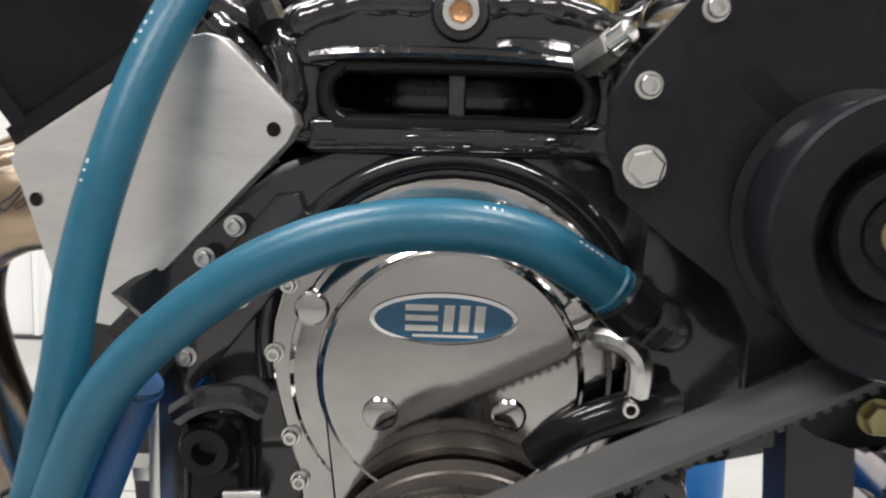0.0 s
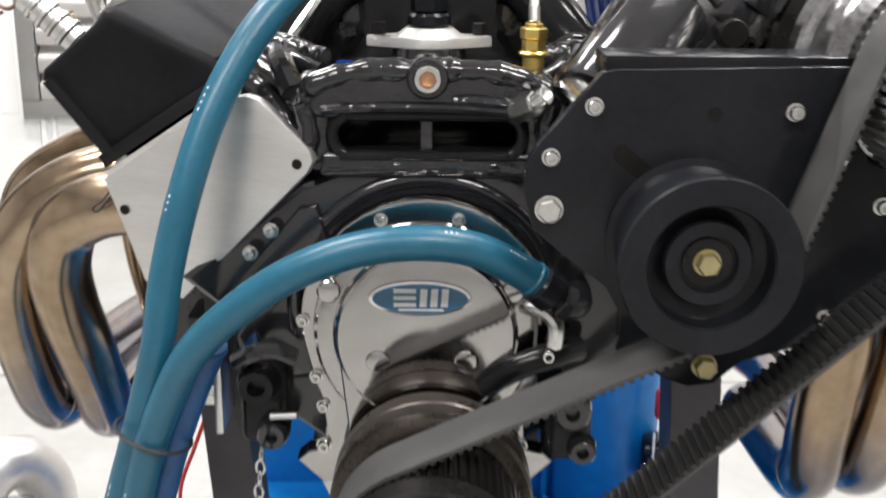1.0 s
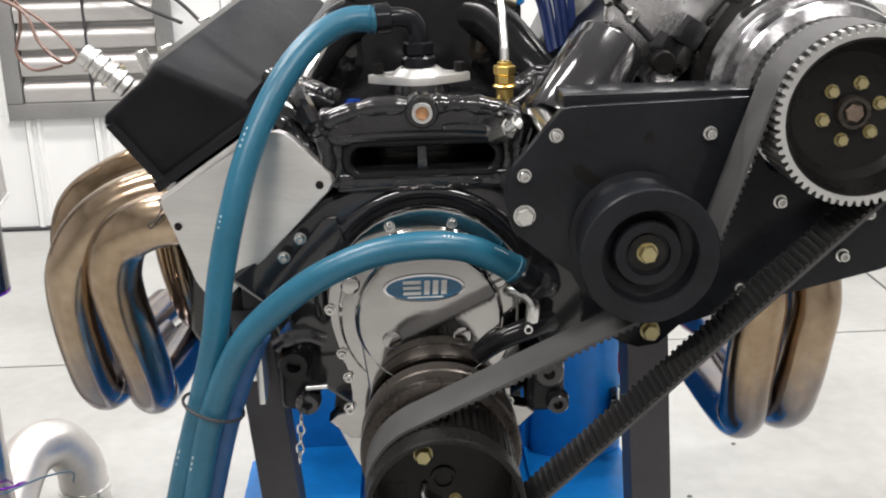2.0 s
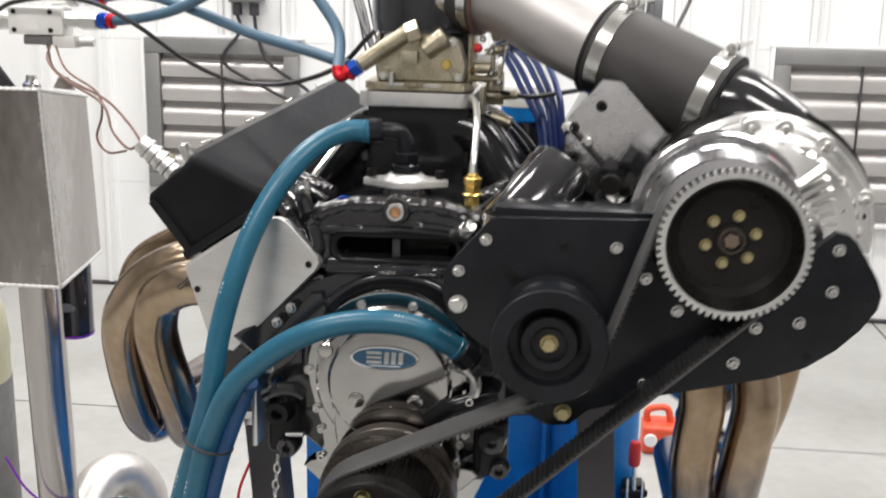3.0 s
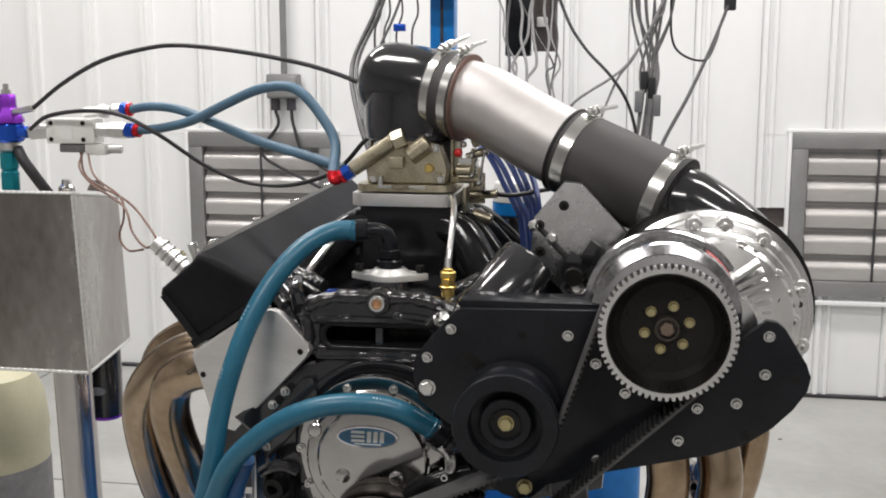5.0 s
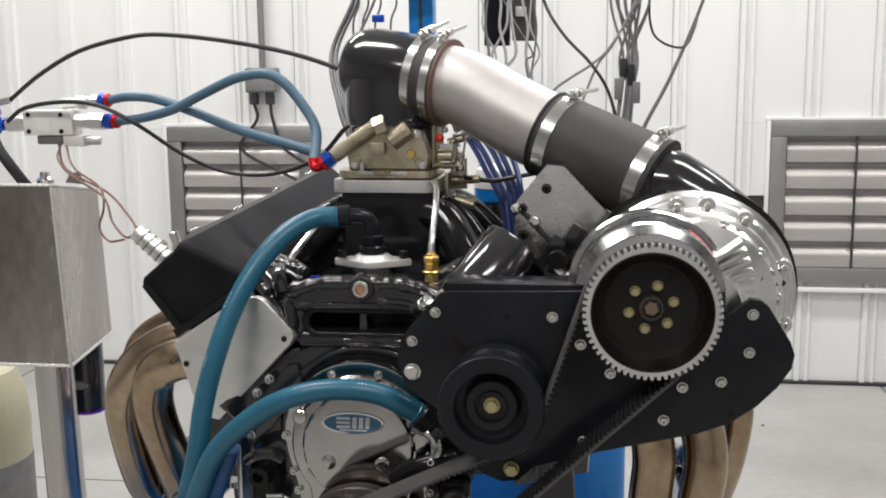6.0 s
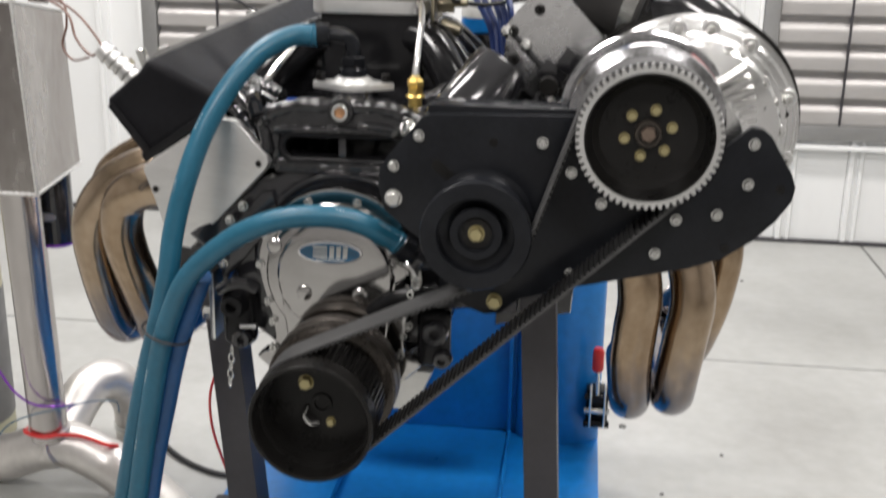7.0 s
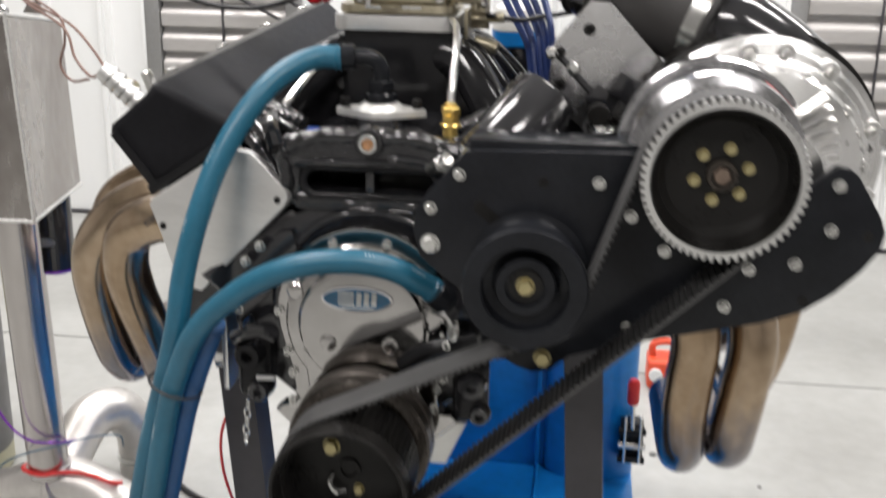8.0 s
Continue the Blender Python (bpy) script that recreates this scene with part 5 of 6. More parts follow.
# ---- exhaust headers ----
def header(name, label, runs, ports, radii):
    h = thing(name, runs[0][0], label, "exhaust header", "exhaust headers")
    for i, (r, pts) in enumerate(zip(radii, runs)):
        tube = part("primary_tube", sweep(B(), pts, r, 24, 7), M_HEAD if i != 1 else M_HEADT, h)
        p, q = Vector(pts[0]), Vector(pts[1])
        d = (q - p).normalized()
        part("weld_bead", lathe(B(), p + d * 0.012, d, [(r, 0), (r + 0.0022, 0.002), (r + 0.0022, 0.004), (r, 0.006)], 24), M_STEEL, h)
        k = len(pts) - 3
        p, q = Vector(pts[k]), Vector(pts[k + 1])
        part("weld_bead", lathe(B(), p, q - p, [(r, 0), (r + 0.0016, 0.001), (r + 0.0016, 0.003), (r, 0.004)], 24), M_HEADB, h)
    part("flange", prism(B(), ports, 0.21, 0.70, 0.003), M_STEEL, h)
    return h


M_HEADT = mat("straw_tinted_stainless", (0.23, 0.16, 0.10), 0.19, 1.0, scale=4.5, rvary=0.3, col2=(0.47, 0.37, 0.27))
for m_ in (M_HEAD, M_HEADT):
    nt_ = m_.node_tree
    bs = nt_.nodes["Principled BSDF"]
    src = bs.inputs["Base Color"].links[0].from_socket
    tc_ = nt_.nodes.new("ShaderNodeTexCoord")
    sx_ = nt_.nodes.new("ShaderNodeSeparateXYZ")
    nt_.links.new(tc_.outputs["Object"], sx_.inputs[0])
    nn_ = nt_.nodes.new("ShaderNodeTexNoise")
    nn_.inputs["Scale"].default_value = 9
    ad_ = nt_.nodes.new("ShaderNodeMath")
    ad_.operation = "MULTIPLY_ADD"
    ad_.inputs[1].default_value = 0.16
    nt_.links.new(nn_.outputs["Fac"], ad_.inputs[0])
    nt_.links.new(sx_.outputs["Z"], ad_.inputs[2])
    rp_ = nt_.nodes.new("ShaderNodeValToRGB")
    rp_.color_ramp.elements[0].position, rp_.color_ramp.elements[0].color = 0.62, (1, 1, 1, 1)
    rp_.color_ramp.elements[1].position, rp_.color_ramp.elements[1].color = 0.74, (0, 0, 0, 1)
    nt_.links.new(ad_.outputs[0], rp_.inputs[0])
    mx_ = nt_.nodes.new("ShaderNodeMix")
    mx_.data_type = "RGBA"
    mx_.inputs[7].default_value = (0.21, 0.205, 0.225, 1)
    nt_.links.new(rp_.outputs[0], mx_.inputs[0])
    nt_.links.new(src, mx_.inputs[6])
    nt_.links.new(mx_.outputs[2], bs.inputs["Base Color"])
L1 = [(-0.270, 0.262, 0.872), (-0.310, 0.264, 0.868), (-0.350, 0.270, 0.860), (-0.388, 0.285, 0.835), (-0.408, 0.306, 0.786), (-0.411, 0.330, 0.732), (-0.407, 0.361, 0.670), (-0.405, 0.398, 0.606), (-0.410, 0.438, 0.556), (-0.412, 0.50, 0.532), (-0.40, 0.70, 0.525)]
L2 = [(-0.290, 0.362, 0.885), (-0.345, 0.355, 0.880), (-0.395, 0.350, 0.866), (-0.438, 0.345, 0.838), (-0.468, 0.346, 0.797), (-0.482, 0.356, 0.752), (-0.489, 0.385, 0.686), (-0.490, 0.416, 0.618), (-0.489, 0.452, 0.562), (-0.484, 0.51, 0.536), (-0.46, 0.72, 0.528)]
L3 = [(-0.300, 0.475, 0.90), (-0.390, 0.476, 0.885), (-0.450, 0.478, 0.860), (-0.492, 0.482, 0.828), (-0.512, 0.49, 0.780), (-0.512, 0.50, 0.72), (-0.505, 0.52, 0.66), (-0.498, 0.56, 0.60), (-0.49, 0.62, 0.56), (-0.46, 0.80, 0.55)]
L4 = [(-0.300, 0.585, 0.90), (-0.350, 0.585, 0.880), (-0.384, 0.59, 0.838), (-0.392, 0.59, 0.765), (-0.386, 0.60, 0.685), (-0.375, 0.63, 0.61), (-0.37, 0.70, 0.575), (-0.37, 0.86, 0.56)]
R1 = [(0.272, 0.262, 0.885), (0.335, 0.255, 0.870), (0.385, 0.246, 0.838), (0.418, 0.241, 0.790), (0.429, 0.241, 0.735), (0.425, 0.246, 0.675), (0.422, 0.253, 0.620), (0.425, 0.277, 0.560), (0.428, 0.338, 0.532), (0.428, 0.54, 0.520)]
R2 = [(0.30, 0.362, 0.895), (0.385, 0.340, 0.872), (0.455, 0.305, 0.835), (0.498, 0.282, 0.785), (0.510, 0.270, 0.725), (0.503, 0.270, 0.660), (0.496, 0.277, 0.600), (0.494, 0.307, 0.552), (0.494, 0.385, 0.532), (0.49, 0.64, 0.525)]
R3 = [(0.29, 0.475, 0.90), (0.43, 0.455, 0.885), (0.530, 0.405, 0.850), (0.566, 0.395, 0.785), (0.562, 0.40, 0.705), (0.545, 0.410, 0.630), (0.526, 0.44, 0.570), (0.51, 0.54, 0.535), (0.48, 0.74, 0.515)]
R4 = [(0.29, 0.61, 0.90), (0.42, 0.605, 0.89), (0.51, 0.60, 0.85), (0.555, 0.60, 0.78), (0.560, 0.61, 0.70), (0.545, 0.63, 0.63), (0.525, 0.68, 0.58), (0.50, 0.74, 0.55), (0.47, 0.86, 0.53)]
FP = [(-0.314, 0.935), (-0.290, 0.840), (-0.278, 0.842), (-0.300, 0.938)]
header("exhaust_header", "heat-tinted bronze stainless exhaust header with bent tubes", [L1, L2, L3, L4], FP, (0.0345, 0.0345, 0.0325, 0.030))
header("exhaust_header", "heat-tinted stainless exhaust header below the black plate", [R1, R2, R3, R4], mir(FP), (0.0335, 0.0345, 0.030, 0.029))
plug = thing("header_plug", (-0.313, 0.235, 0.905), "small black plug with twisted lead at the header flange", "plug")
part("body", rod(B(), (-0.318, 0.232, 0.896), (-0.300, 0.216, 0.912), 0.0095, seg=8), M_BLK, plug)
part("lead", sweep(B(), [(-0.316, 0.232, 0.897), (-0.328, 0.225, 0.880), (-0.338, 0.222, 0.872), (-0.334, 0.222, 0.868), (-0.320, 0.224, 0.884)], 0.0011, 6), M_DARKST, plug)

# ---- stand and blue test bed ----
bed = thing("dyno_bed", (0.05, 0.5, 0), "blue painted steel dynamometer bed under the engine", "dyno bed")
part("deck", box(B(), (-0.36, 0.16, 0.0), (0.405, 0.979, 0.136), 0.006), M_BLUE, bed)
part("bulkhead", box(B(), (-0.33, 0.980, 0.0), (0.405, 1.015, 0.66), 0.004), M_BLUE, bed)
guard = B()
prism(guard, [(0.215 + 0.095 * (1 - math.cos(radians(t))), 0.9795 - 0.055 * math.sin(radians(t))) for t in range(0, 181, 12)], -0.60, -0.1365, 0.0, m=Matrix(((1, 0, 0, 0), (0, 0, 1, 0), (0, -1, 0, 0), (0, 0, 0, 1))))
part("curved_guard", guard, M_BLUE, bed, "rounded blue sheet guard")
part("upright_strip", box(B(), (0.196, 0.962, 0.1365), (0.206, 0.9795, 0.64), 0.002), M_BLUE, bed)
part("deck_strip", box(B(), (0.200, 0.40, 0.1365), (0.207, 0.9615, 0.148), 0.001), M_BLUE, bed)
part("deck_step", box(B(), (-0.34, 0.33, 0.1365), (-0.13, 0.9795, 0.160), 0.003), M_BLUE, bed)
part("tab", box(B(), (0.208, 0.955, 0.55), (0.240, 0.9615, 0.61), 0.003), M_WHITEP, bed, "pale tag on the bulkhead")
bell = thing("bellhousing", (EX, 0.75, 0.7), "blue steel adapter housing behind the engine", "bellhousing")
part("housing", lathe(B(), (EX, 0.742, 0.72), (0, 1, 0), [(0.20, 0), (0.21, 0.004), (0.21, 0.12), (0.16, 0.18), (0.0, 0.18)], 40), M_BLUE, bell)
lat = thing("toggle_latch", (0.392, 0.95, 0.20), "black toggle latch with a red rubber handle on the blue guard", "latch")
part("latch_plate", box(B(), (0.372, 0.905, 0.165), (0.420, 0.9495, 0.255), 0.003), M_BLKS, lat)
for zz in (0.178, 0.210, 0.242):
    part("pivot", rod(B(), (0.368, 0.898, zz), (0.424, 0.898, zz), 0.008), M_STEEL if zz == 0.210 else M_BLKS, lat)
for xx in (0.379, 0.410):
    part("latch_arm", box(B(), (xx, 0.890, 0.172), (xx + 0.005, 0.9045, 0.275), 0.001), M_STEEL, lat)
part("latch_rod", rod(B(), (0.396, 0.895, 0.25), (0.393, 0.897, 0.325), 0.005), M_STEEL, lat)
part("red_handle", lathe(B(), (0.393, 0.897, 0.305), (0, 0, 1), [(0.0, 0), (0.010, 0.0), (0.0125, 0.006), (0.0125, 0.046), (0.009, 0.053), (0, 0.054)], 20), M_REDP, lat, "red rubber grip")
lat.location.z += 0.028
hng = thing("door_hinge", (0.415, 0.6, 0.08), "black steel hinge on the side of the blue bed", "hinge")
part("leaf", box(B(), (0.4055, 0.56, 0.045), (0.418, 0.60, 0.125), 0.003), M_BLKS, hng)
part("knuckle", rod(B(), (0.422, 0.58, 0.045), (0.422, 0.58, 0.125), 0.008), M_BLKS, hng)
st = thing("engine_stand", (0.05, 0.25, 0.263), "dark grey square-tube engine stand", "engine stand")
part("leg", prism(B(), [(-0.168, 0.315), (-0.218, 0.315), (-0.252, 0.755), (-0.203, 0.755)], 0.225, 0.285, 0.004), M_DARKST, st)
part("leg", prism(B(), [(0.272, 0.315), (0.326, 0.315), (0.300, 0.80), (0.246, 0.80)], 0.225, 0.285, 0.004), M_DARKST, st)
part("cross_beam", box(B(), (-0.262, 0.222, 0.272), (0.352, 0.292, 0.3145), 0.004), M_DARKST, st)
for gx in (-0.258, 0.296):
    part("foot", box(B(), (gx, 0.235, 0.1365), (gx + 0.05, 0.285, 0.2715), 0.004), M_DARKST, st)
for gx in (-0.206, 0.284):
    part("weld_bead", rod(B(), (gx - 0.03, 0.2235, 0.3165), (gx + 0.05, 0.2235, 0.3165), 0.003, seg=8), M_DARKST, st)
part("engine_mount", box(B(), (-0.235, 0.23, 0.70), (-0.195, 0.28, 0.79), 0.004), M_DARKST, st)
part("engine_mount", box(B(), (0.195, 0.23, 0.70), (0.245, 0.28, 0.79), 0.004), M_DARKST, st)
rw = thing("red_lead", (-0.33, 0.62, 0.30), "thin red lead hanging beside the engine stand", "wire", "wires")
part("tube", sweep(B(), [(-0.30, 0.52, 0.52), (-0.318, 0.50, 0.47), (-0.341, 0.50, 0.405), (-0.340, 0.50, 0.332), (-0.325, 0.52, 0.24), (-0.31, 0.54, 0.165)], 0.0028, 8), M_REDP, rw)
# hanging chain on the front of the block
ch = thing("chain", (-0.157, 0.11, 0.60), "short bright steel chain hanging from the block", "chain")
for i in range(5):
    a = B()
    zc = 0.672 - 0.0125 * i
    sweep(a, [(-0.156 - 0.0012 * i + (0.0038 * math.cos(t) if i % 2 else 0), 0.084 + (0 if i % 2 else 0.0038 * math.cos(t)), zc + 0.0075 * math.sin(t)) for t in (2 * math.pi * j / 12 for j in range(13))], 0.0014, 6, 2)
    part("link", a, M_STEEL, ch)

# ---- tank, regulator and fuel lines ----
tank = thing("catch_tank", (-0.85, 0.68, 0.76), "welded aluminium box tank with bright weld seams", "tank")
tb = B()
f_ = [(-1.10, 0.55, 0.762), (-0.678, 0.55, 0.762), (-0.694, 0.55, 1.117), (-1.10, 0.55, 1.117)]
k_ = [(-1.10, 0.825, 0.762), (-0.718, 0.825, 0.762), (-0.731, 0.825, 1.078), (-1.10, 0.825, 1.078)]
va, vb = [tb.verts.new(p) for p in f_], [tb.verts.new(p) for p in k_]
tb.faces.new(va)
tb.faces.new(vb[::-1])
for i in range(4):
    tb.faces.new((va[i], vb[i], vb[(i + 1) % 4], va[(i + 1) % 4]))
bmesh.ops.recalc_face_normals(tb, faces=tb.faces)
bmesh.ops.bevel(tb, geom=list(tb.edges), offset=0.004, segments=2, affect="EDGES")
part("shell", tb, M_TANK, tank)


def weld(p, q, name="weld_seam"):
    p, q = Vector(p), Vector(q)
    k = max(4, int((q - p).length / 0.006))
    return part(name, sweep(B(), [p.lerp(q, i / k) for i in range(k + 1)], lambda t: 0.0034 + 0.0005 * math.sin(t * k * 3.1), 8, 2), M_ALU, tank)


weld(f_[1], f_[2])
weld(f_[0], f_[1])
weld(f_[3], f_[2])
weld(f_[1], k_[1])
weld(f_[2], k_[2])
part("filler_cap", lathe(B(), (-0.752, 0.64, 1.1), (0, 0, 1), [(0.016, 0), (0.016, 0.018), (0.010, 0.024), (0.009, 0.034), (0, 0.036)], 16), M_STEEL, tank)
part("mount_ear", prism(B(), [(-0.74, 1.105), (-0.70, 1.102), (-0.712, 1.126), (-0.728, 1.126)], 0.70, 0.708), M_TANK, tank)
post = thing("tank_post", (-0.79, 0.70, 0), "dull steel tube post carrying the tank", "post")
part("tube", rod(B(), (-0.796, 0.733, 0.165), (-0.783, 0.68, 0.7615), 0.040, seg=36, bev=0.001), M_POST, post)
part("socket_ring", lathe(B(), (-0.796, 0.733, 0.176), (0.013, -0.053, 0.596), [(0.0405, 0), (0.044, 0.002), (0.044, 0.010), (0.0405, 0.012)], 30), M_PIPE, post)
can = thing("filter_canister", (-0.757, 0.77, 0.60), "black fuel filter canister with a purple end cap", "filter")
part("body", lathe(B(), (-0.757, 0.77, 0.605), (0, 0, 1), [(0.0, 0), (0.036, 0.0), (0.037, 0.004), (0.037, 0.152), (0.0, 0.1565)], 32), M_BLK, can)
part("end_cap", lathe(B(), (-0.757, 0.77, 0.596), (0, 0, 1), [(0.030, 0), (0.0365, 0.004), (0.0375, 0.009), (0.0, 0.0095)], 32), M_APUR, can, "purple anodised cap")
part("emblem", oval_prism(B(), -0.757, 0.665, 0.019, 0.009, 0.7320, 0.7338), M_CAST, can)
drum = thing("plastic_drum", (-1.19, 1.0, 0), "yellowed translucent plastic drum on the floor", "drum")
part("body", lathe(B(), (-1.19, 1.0, 0), (0, 0, 1), [(0, 0), (0.138, 0), (0.145, 0.01), (0.145, 0.46), (0.148, 0.47), (0.140, 0.55), (0.118, 0.61), (0.06, 0.64), (0.05, 0.645), (0.05, 0.67), (0, 0.67)], 40), M_YELP, drum)
part("label_band", lathe(B(), (-1.19, 1.0, 0.06), (0, 0, 1), [(0.1452, 0), (0.1465, 0.002), (0.1465, 0.33), (0.1452, 0.332)], 40), M_GCABLE, drum, "grey wrap on the lower half")

reg = thing("fuel_regulator", (-0.858, 0.62, 1.11), "purple and teal anodised fuel pressure regulator on the tank", "regulator")
part("teal_body", lathe(B(), (-0.860, 0.62, 1.108), (0, 0, 1), [(0.018, 0), (0.018, 0.040), (0.016, 0.042), (0.016, 0.046), (0.018, 0.048), (0.018, 0.080), (0.0, 0.081)], 8), M_TEAL, reg)
part("silver_neck", lathe(B(), (-0.860, 0.62, 1.1895), (0, 0, 1), [(0.017, 0), (0.023, 0.004), (0.024, 0.018), (0, 0.0185)], 20), M_CAST, reg, "bright machined neck")
part("blue_body", lathe(B(), (-0.858, 0.62, 1.2085), (0, 0, 1), [(0.026, 0), (0.031, 0.004), (0.031, 0.034), (0.027, 0.038), (0, 0.038)], 10), M_ABLUE, reg)
for dx_ in (-1, 1):
    part("blue_port", rod(B(), (-0.858 + dx_ * 0.026, 0.612, 1.228), (-0.858 + dx_ * 0.046, 0.612, 1.229), 0.012, seg=8), M_ABLUE, reg)
part("purple_cap", lathe(B(), (-0.858, 0.62, 1.247), (0, 0, 1), [(0.033, 0), (0.033, 0.007), (0.021, 0.026), (0.019, 0.034), (0.019, 0.052), (0.016, 0.056), (0.0, 0.057)], 8), M_APUR, reg)
part("adjuster", lathe(B(), (-0.858, 0.62, 1.3035), (0, 0, 1), [(0.010, 0), (0.010, 0.008), (0.006, 0.009), (0.006, 0.019), (0, 0.020)], 6), M_STEEL, reg)
part("side_port", rod(B(), (-0.838, 0.61, 1.268), (-0.790, 0.60, 1.277), 0.007), M_CAST, reg)
vlv = thing("valve_block", (-0.70, 0.62, 1.19), "white solenoid valve block with bright hose ends", "valve block")
part("block", box(B(), (-0.768, 0.60, 1.208), (-0.668, 0.645, 1.256), 0.003), M_WHITEP, vlv)
part("lower_block", box(B(), (-0.690, 0.603, 1.186), (-0.648, 0.640, 1.2075), 0.003), M_WHITEP, vlv)
part("coil", box(B(), (-0.745, 0.606, 1.190), (-0.692, 0.638, 1.2075), 0.004), M_GCABLE, vlv, "dark grey coil")
part("plate_label", box(B(), (-0.735, 0.5992, 1.216), (-0.712, 0.5999, 1.246)), M_CEIL, vlv)
for bx, bz in ((-0.757, 1.216), (-0.757, 1.248), (-0.69, 1.216), (-0.69, 1.248)):
    placed("screw", ME_CAPB, pose(bx, 0.6, bz) @ Matrix.Diagonal((0.6, 0.4, 0.6, 1)), vlv)
hx = B()
rod(hx, (-0.668, 0.615, 1.234), (-0.640, 0.613, 1.234), 0.014, seg=6)
rod(hx, (-0.64, 0.613, 1.234), (-0.605, 0.61, 1.234), 0.0165, seg=6)
part("hose_end", hx, M_CAST, vlv)
hx = B()
rod(hx, (-0.70, 0.625, 1.268), (-0.64, 0.622, 1.272), 0.010, seg=10)
rod(hx, (-0.665, 0.624, 1.27), (-0.648, 0.622, 1.271), 0.014, seg=6)
rod(hx, (-0.635, 0.622, 1.272), (-0.618, 0.621, 1.273), 0.013, seg=6)
part("hose_end", hx, M_CAST, vlv)
part("pipe_stub", rod(B(), (-0.648, 0.62, 1.196), (-0.620, 0.62, 1.196), 0.0075), M_CAST, vlv)
part("inlet_nipple", rod(B(), (-0.812, 0.62, 1.228), (-0.768, 0.62, 1.231), 0.0155, seg=6), M_CAST, vlv)
for p, q in (((-0.605, 0.61, 1.234), (-0.575, 0.606, 1.2345)), ((-0.618, 0.621, 1.273), (-0.596, 0.619, 1.2745))):
    p, q = Vector(p), Vector(q)
    part("blue_nut", rod(B(), p, p.lerp(q, 0.62), 0.0145, seg=8), M_ABLUE, vlv, "blue anodised nut")
    part("red_collar", rod(B(), p.lerp(q, 0.62), q, 0.0135), M_ARED, vlv, "red anodised collar")


def line(name, label, pts, r, material, cat="hose", group="thin lines"):
    h = thing(name, pts[0], label, cat, group)
    part("tube", sweep(B(), pts, r, 12 if r > 0.006 else 8, 6), material, h)
    return h


line("fuel_hose", "slate blue fuel hose from the valve block", [(-0.598, 0.619, 1.2745), (-0.55, 0.60, 1.281), (-0.485, 0.57, 1.278), (-0.40, 0.53, 1.257), (-0.295, 0.48, 1.226), (-0.195, 0.44, 1.204), (-0.140, 0.42, 1.190), (-0.122, 0.41, 1.185)], 0.0088, M_FUEL)
line("fuel_hose", "slate blue fuel hose looping up towards the carburettor", [(-0.577, 0.606, 1.2345), (-0.51, 0.575, 1.243), (-0.435, 0.53, 1.260), (-0.355, 0.49, 1.292), (-0.288, 0.46, 1.317), (-0.232, 0.44, 1.324), (-0.198, 0.435, 1.310), (-0.164, 0.43, 1.272), (-0.136, 0.41, 1.229), (-0.128, 0.356, 1.177)], 0.0088, M_FUEL)
line("vacuum_hose", "thin black hose arching to the air hat", [(-0.792, 0.601, 1.276), (-0.72, 0.59, 1.325), (-0.63, 0.57, 1.367), (-0.53, 0.55, 1.390), (-0.455, 0.53, 1.395), (-0.34, 0.51, 1.384), (-0.225, 0.485, 1.365), (-0.148, 0.46, 1.346), (-0.078, 0.44, 1.322)], 0.0043, M_CABLE)
line("sensor_cable", "thin black cable sagging behind the fuel hoses", [(-0.80, 0.60, 1.235), (-0.75, 0.58, 1.262), (-0.66, 0.56, 1.274), (-0.585, 0.55, 1.266), (-0.512, 0.55, 1.230), (-0.451, 0.60, 1.174), (-0.381, 0.62, 1.139), (-0.297, 0.60, 1.133), (-0.217, 0.55, 1.150), (-0.145, 0.48, 1.182), (-0.097, 0.45, 1.228), (-0.075, 0.47, 1.25)], 0.0042, M_CABLE, "cable", "cables")
line("sensor_wire", "brown twisted sensor wire down to the valve cover fitting", [(-0.70, 0.615, 1.19), (-0.66, 0.52, 1.170), (-0.60, 0.45, 1.146), (-0.50, 0.36, 1.120), (-0.472, 0.33, 1.081), (-0.436, 0.30, 1.060), (-0.405, 0.27, 1.073)], 0.0022, M_BROWN, "wire", "wires")
line("sensor_wire", "brown twisted sensor wire down to the valve cover fitting", [(-0.705, 0.615, 1.19), (-0.65, 0.53, 1.150), (-0.53, 0.44, 1.118), (-0.456, 0.36, 1.087), (-0.42, 0.33, 1.055), (-0.391, 0.30, 1.052), (-0.362, 0.28, 1.058)], 0.0022, M_BROWN, "wire", "wires")
line("sensor_wire", "pale sensor wire with a loop beside the tank", [(-0.69, 0.615, 1.19), (-0.60, 0.46, 1.16), (-0.515, 0.38, 1.134), (-0.505, 0.37, 1.10), (-0.515, 0.37, 1.065), (-0.49, 0.35, 1.045), (-0.44, 0.30, 1.056)], 0.0020, M_BROWN, "wire", "wires")
cn = thing("wire_connector", (-0.37, 0.285, 1.055), "small cream plastic wire connector", "connector")
part("shell", rod(B(), (-0.398, 0.30, 1.058), (-0.362, 0.28, 1.05), 0.008, seg=8), M_YELP, cn)

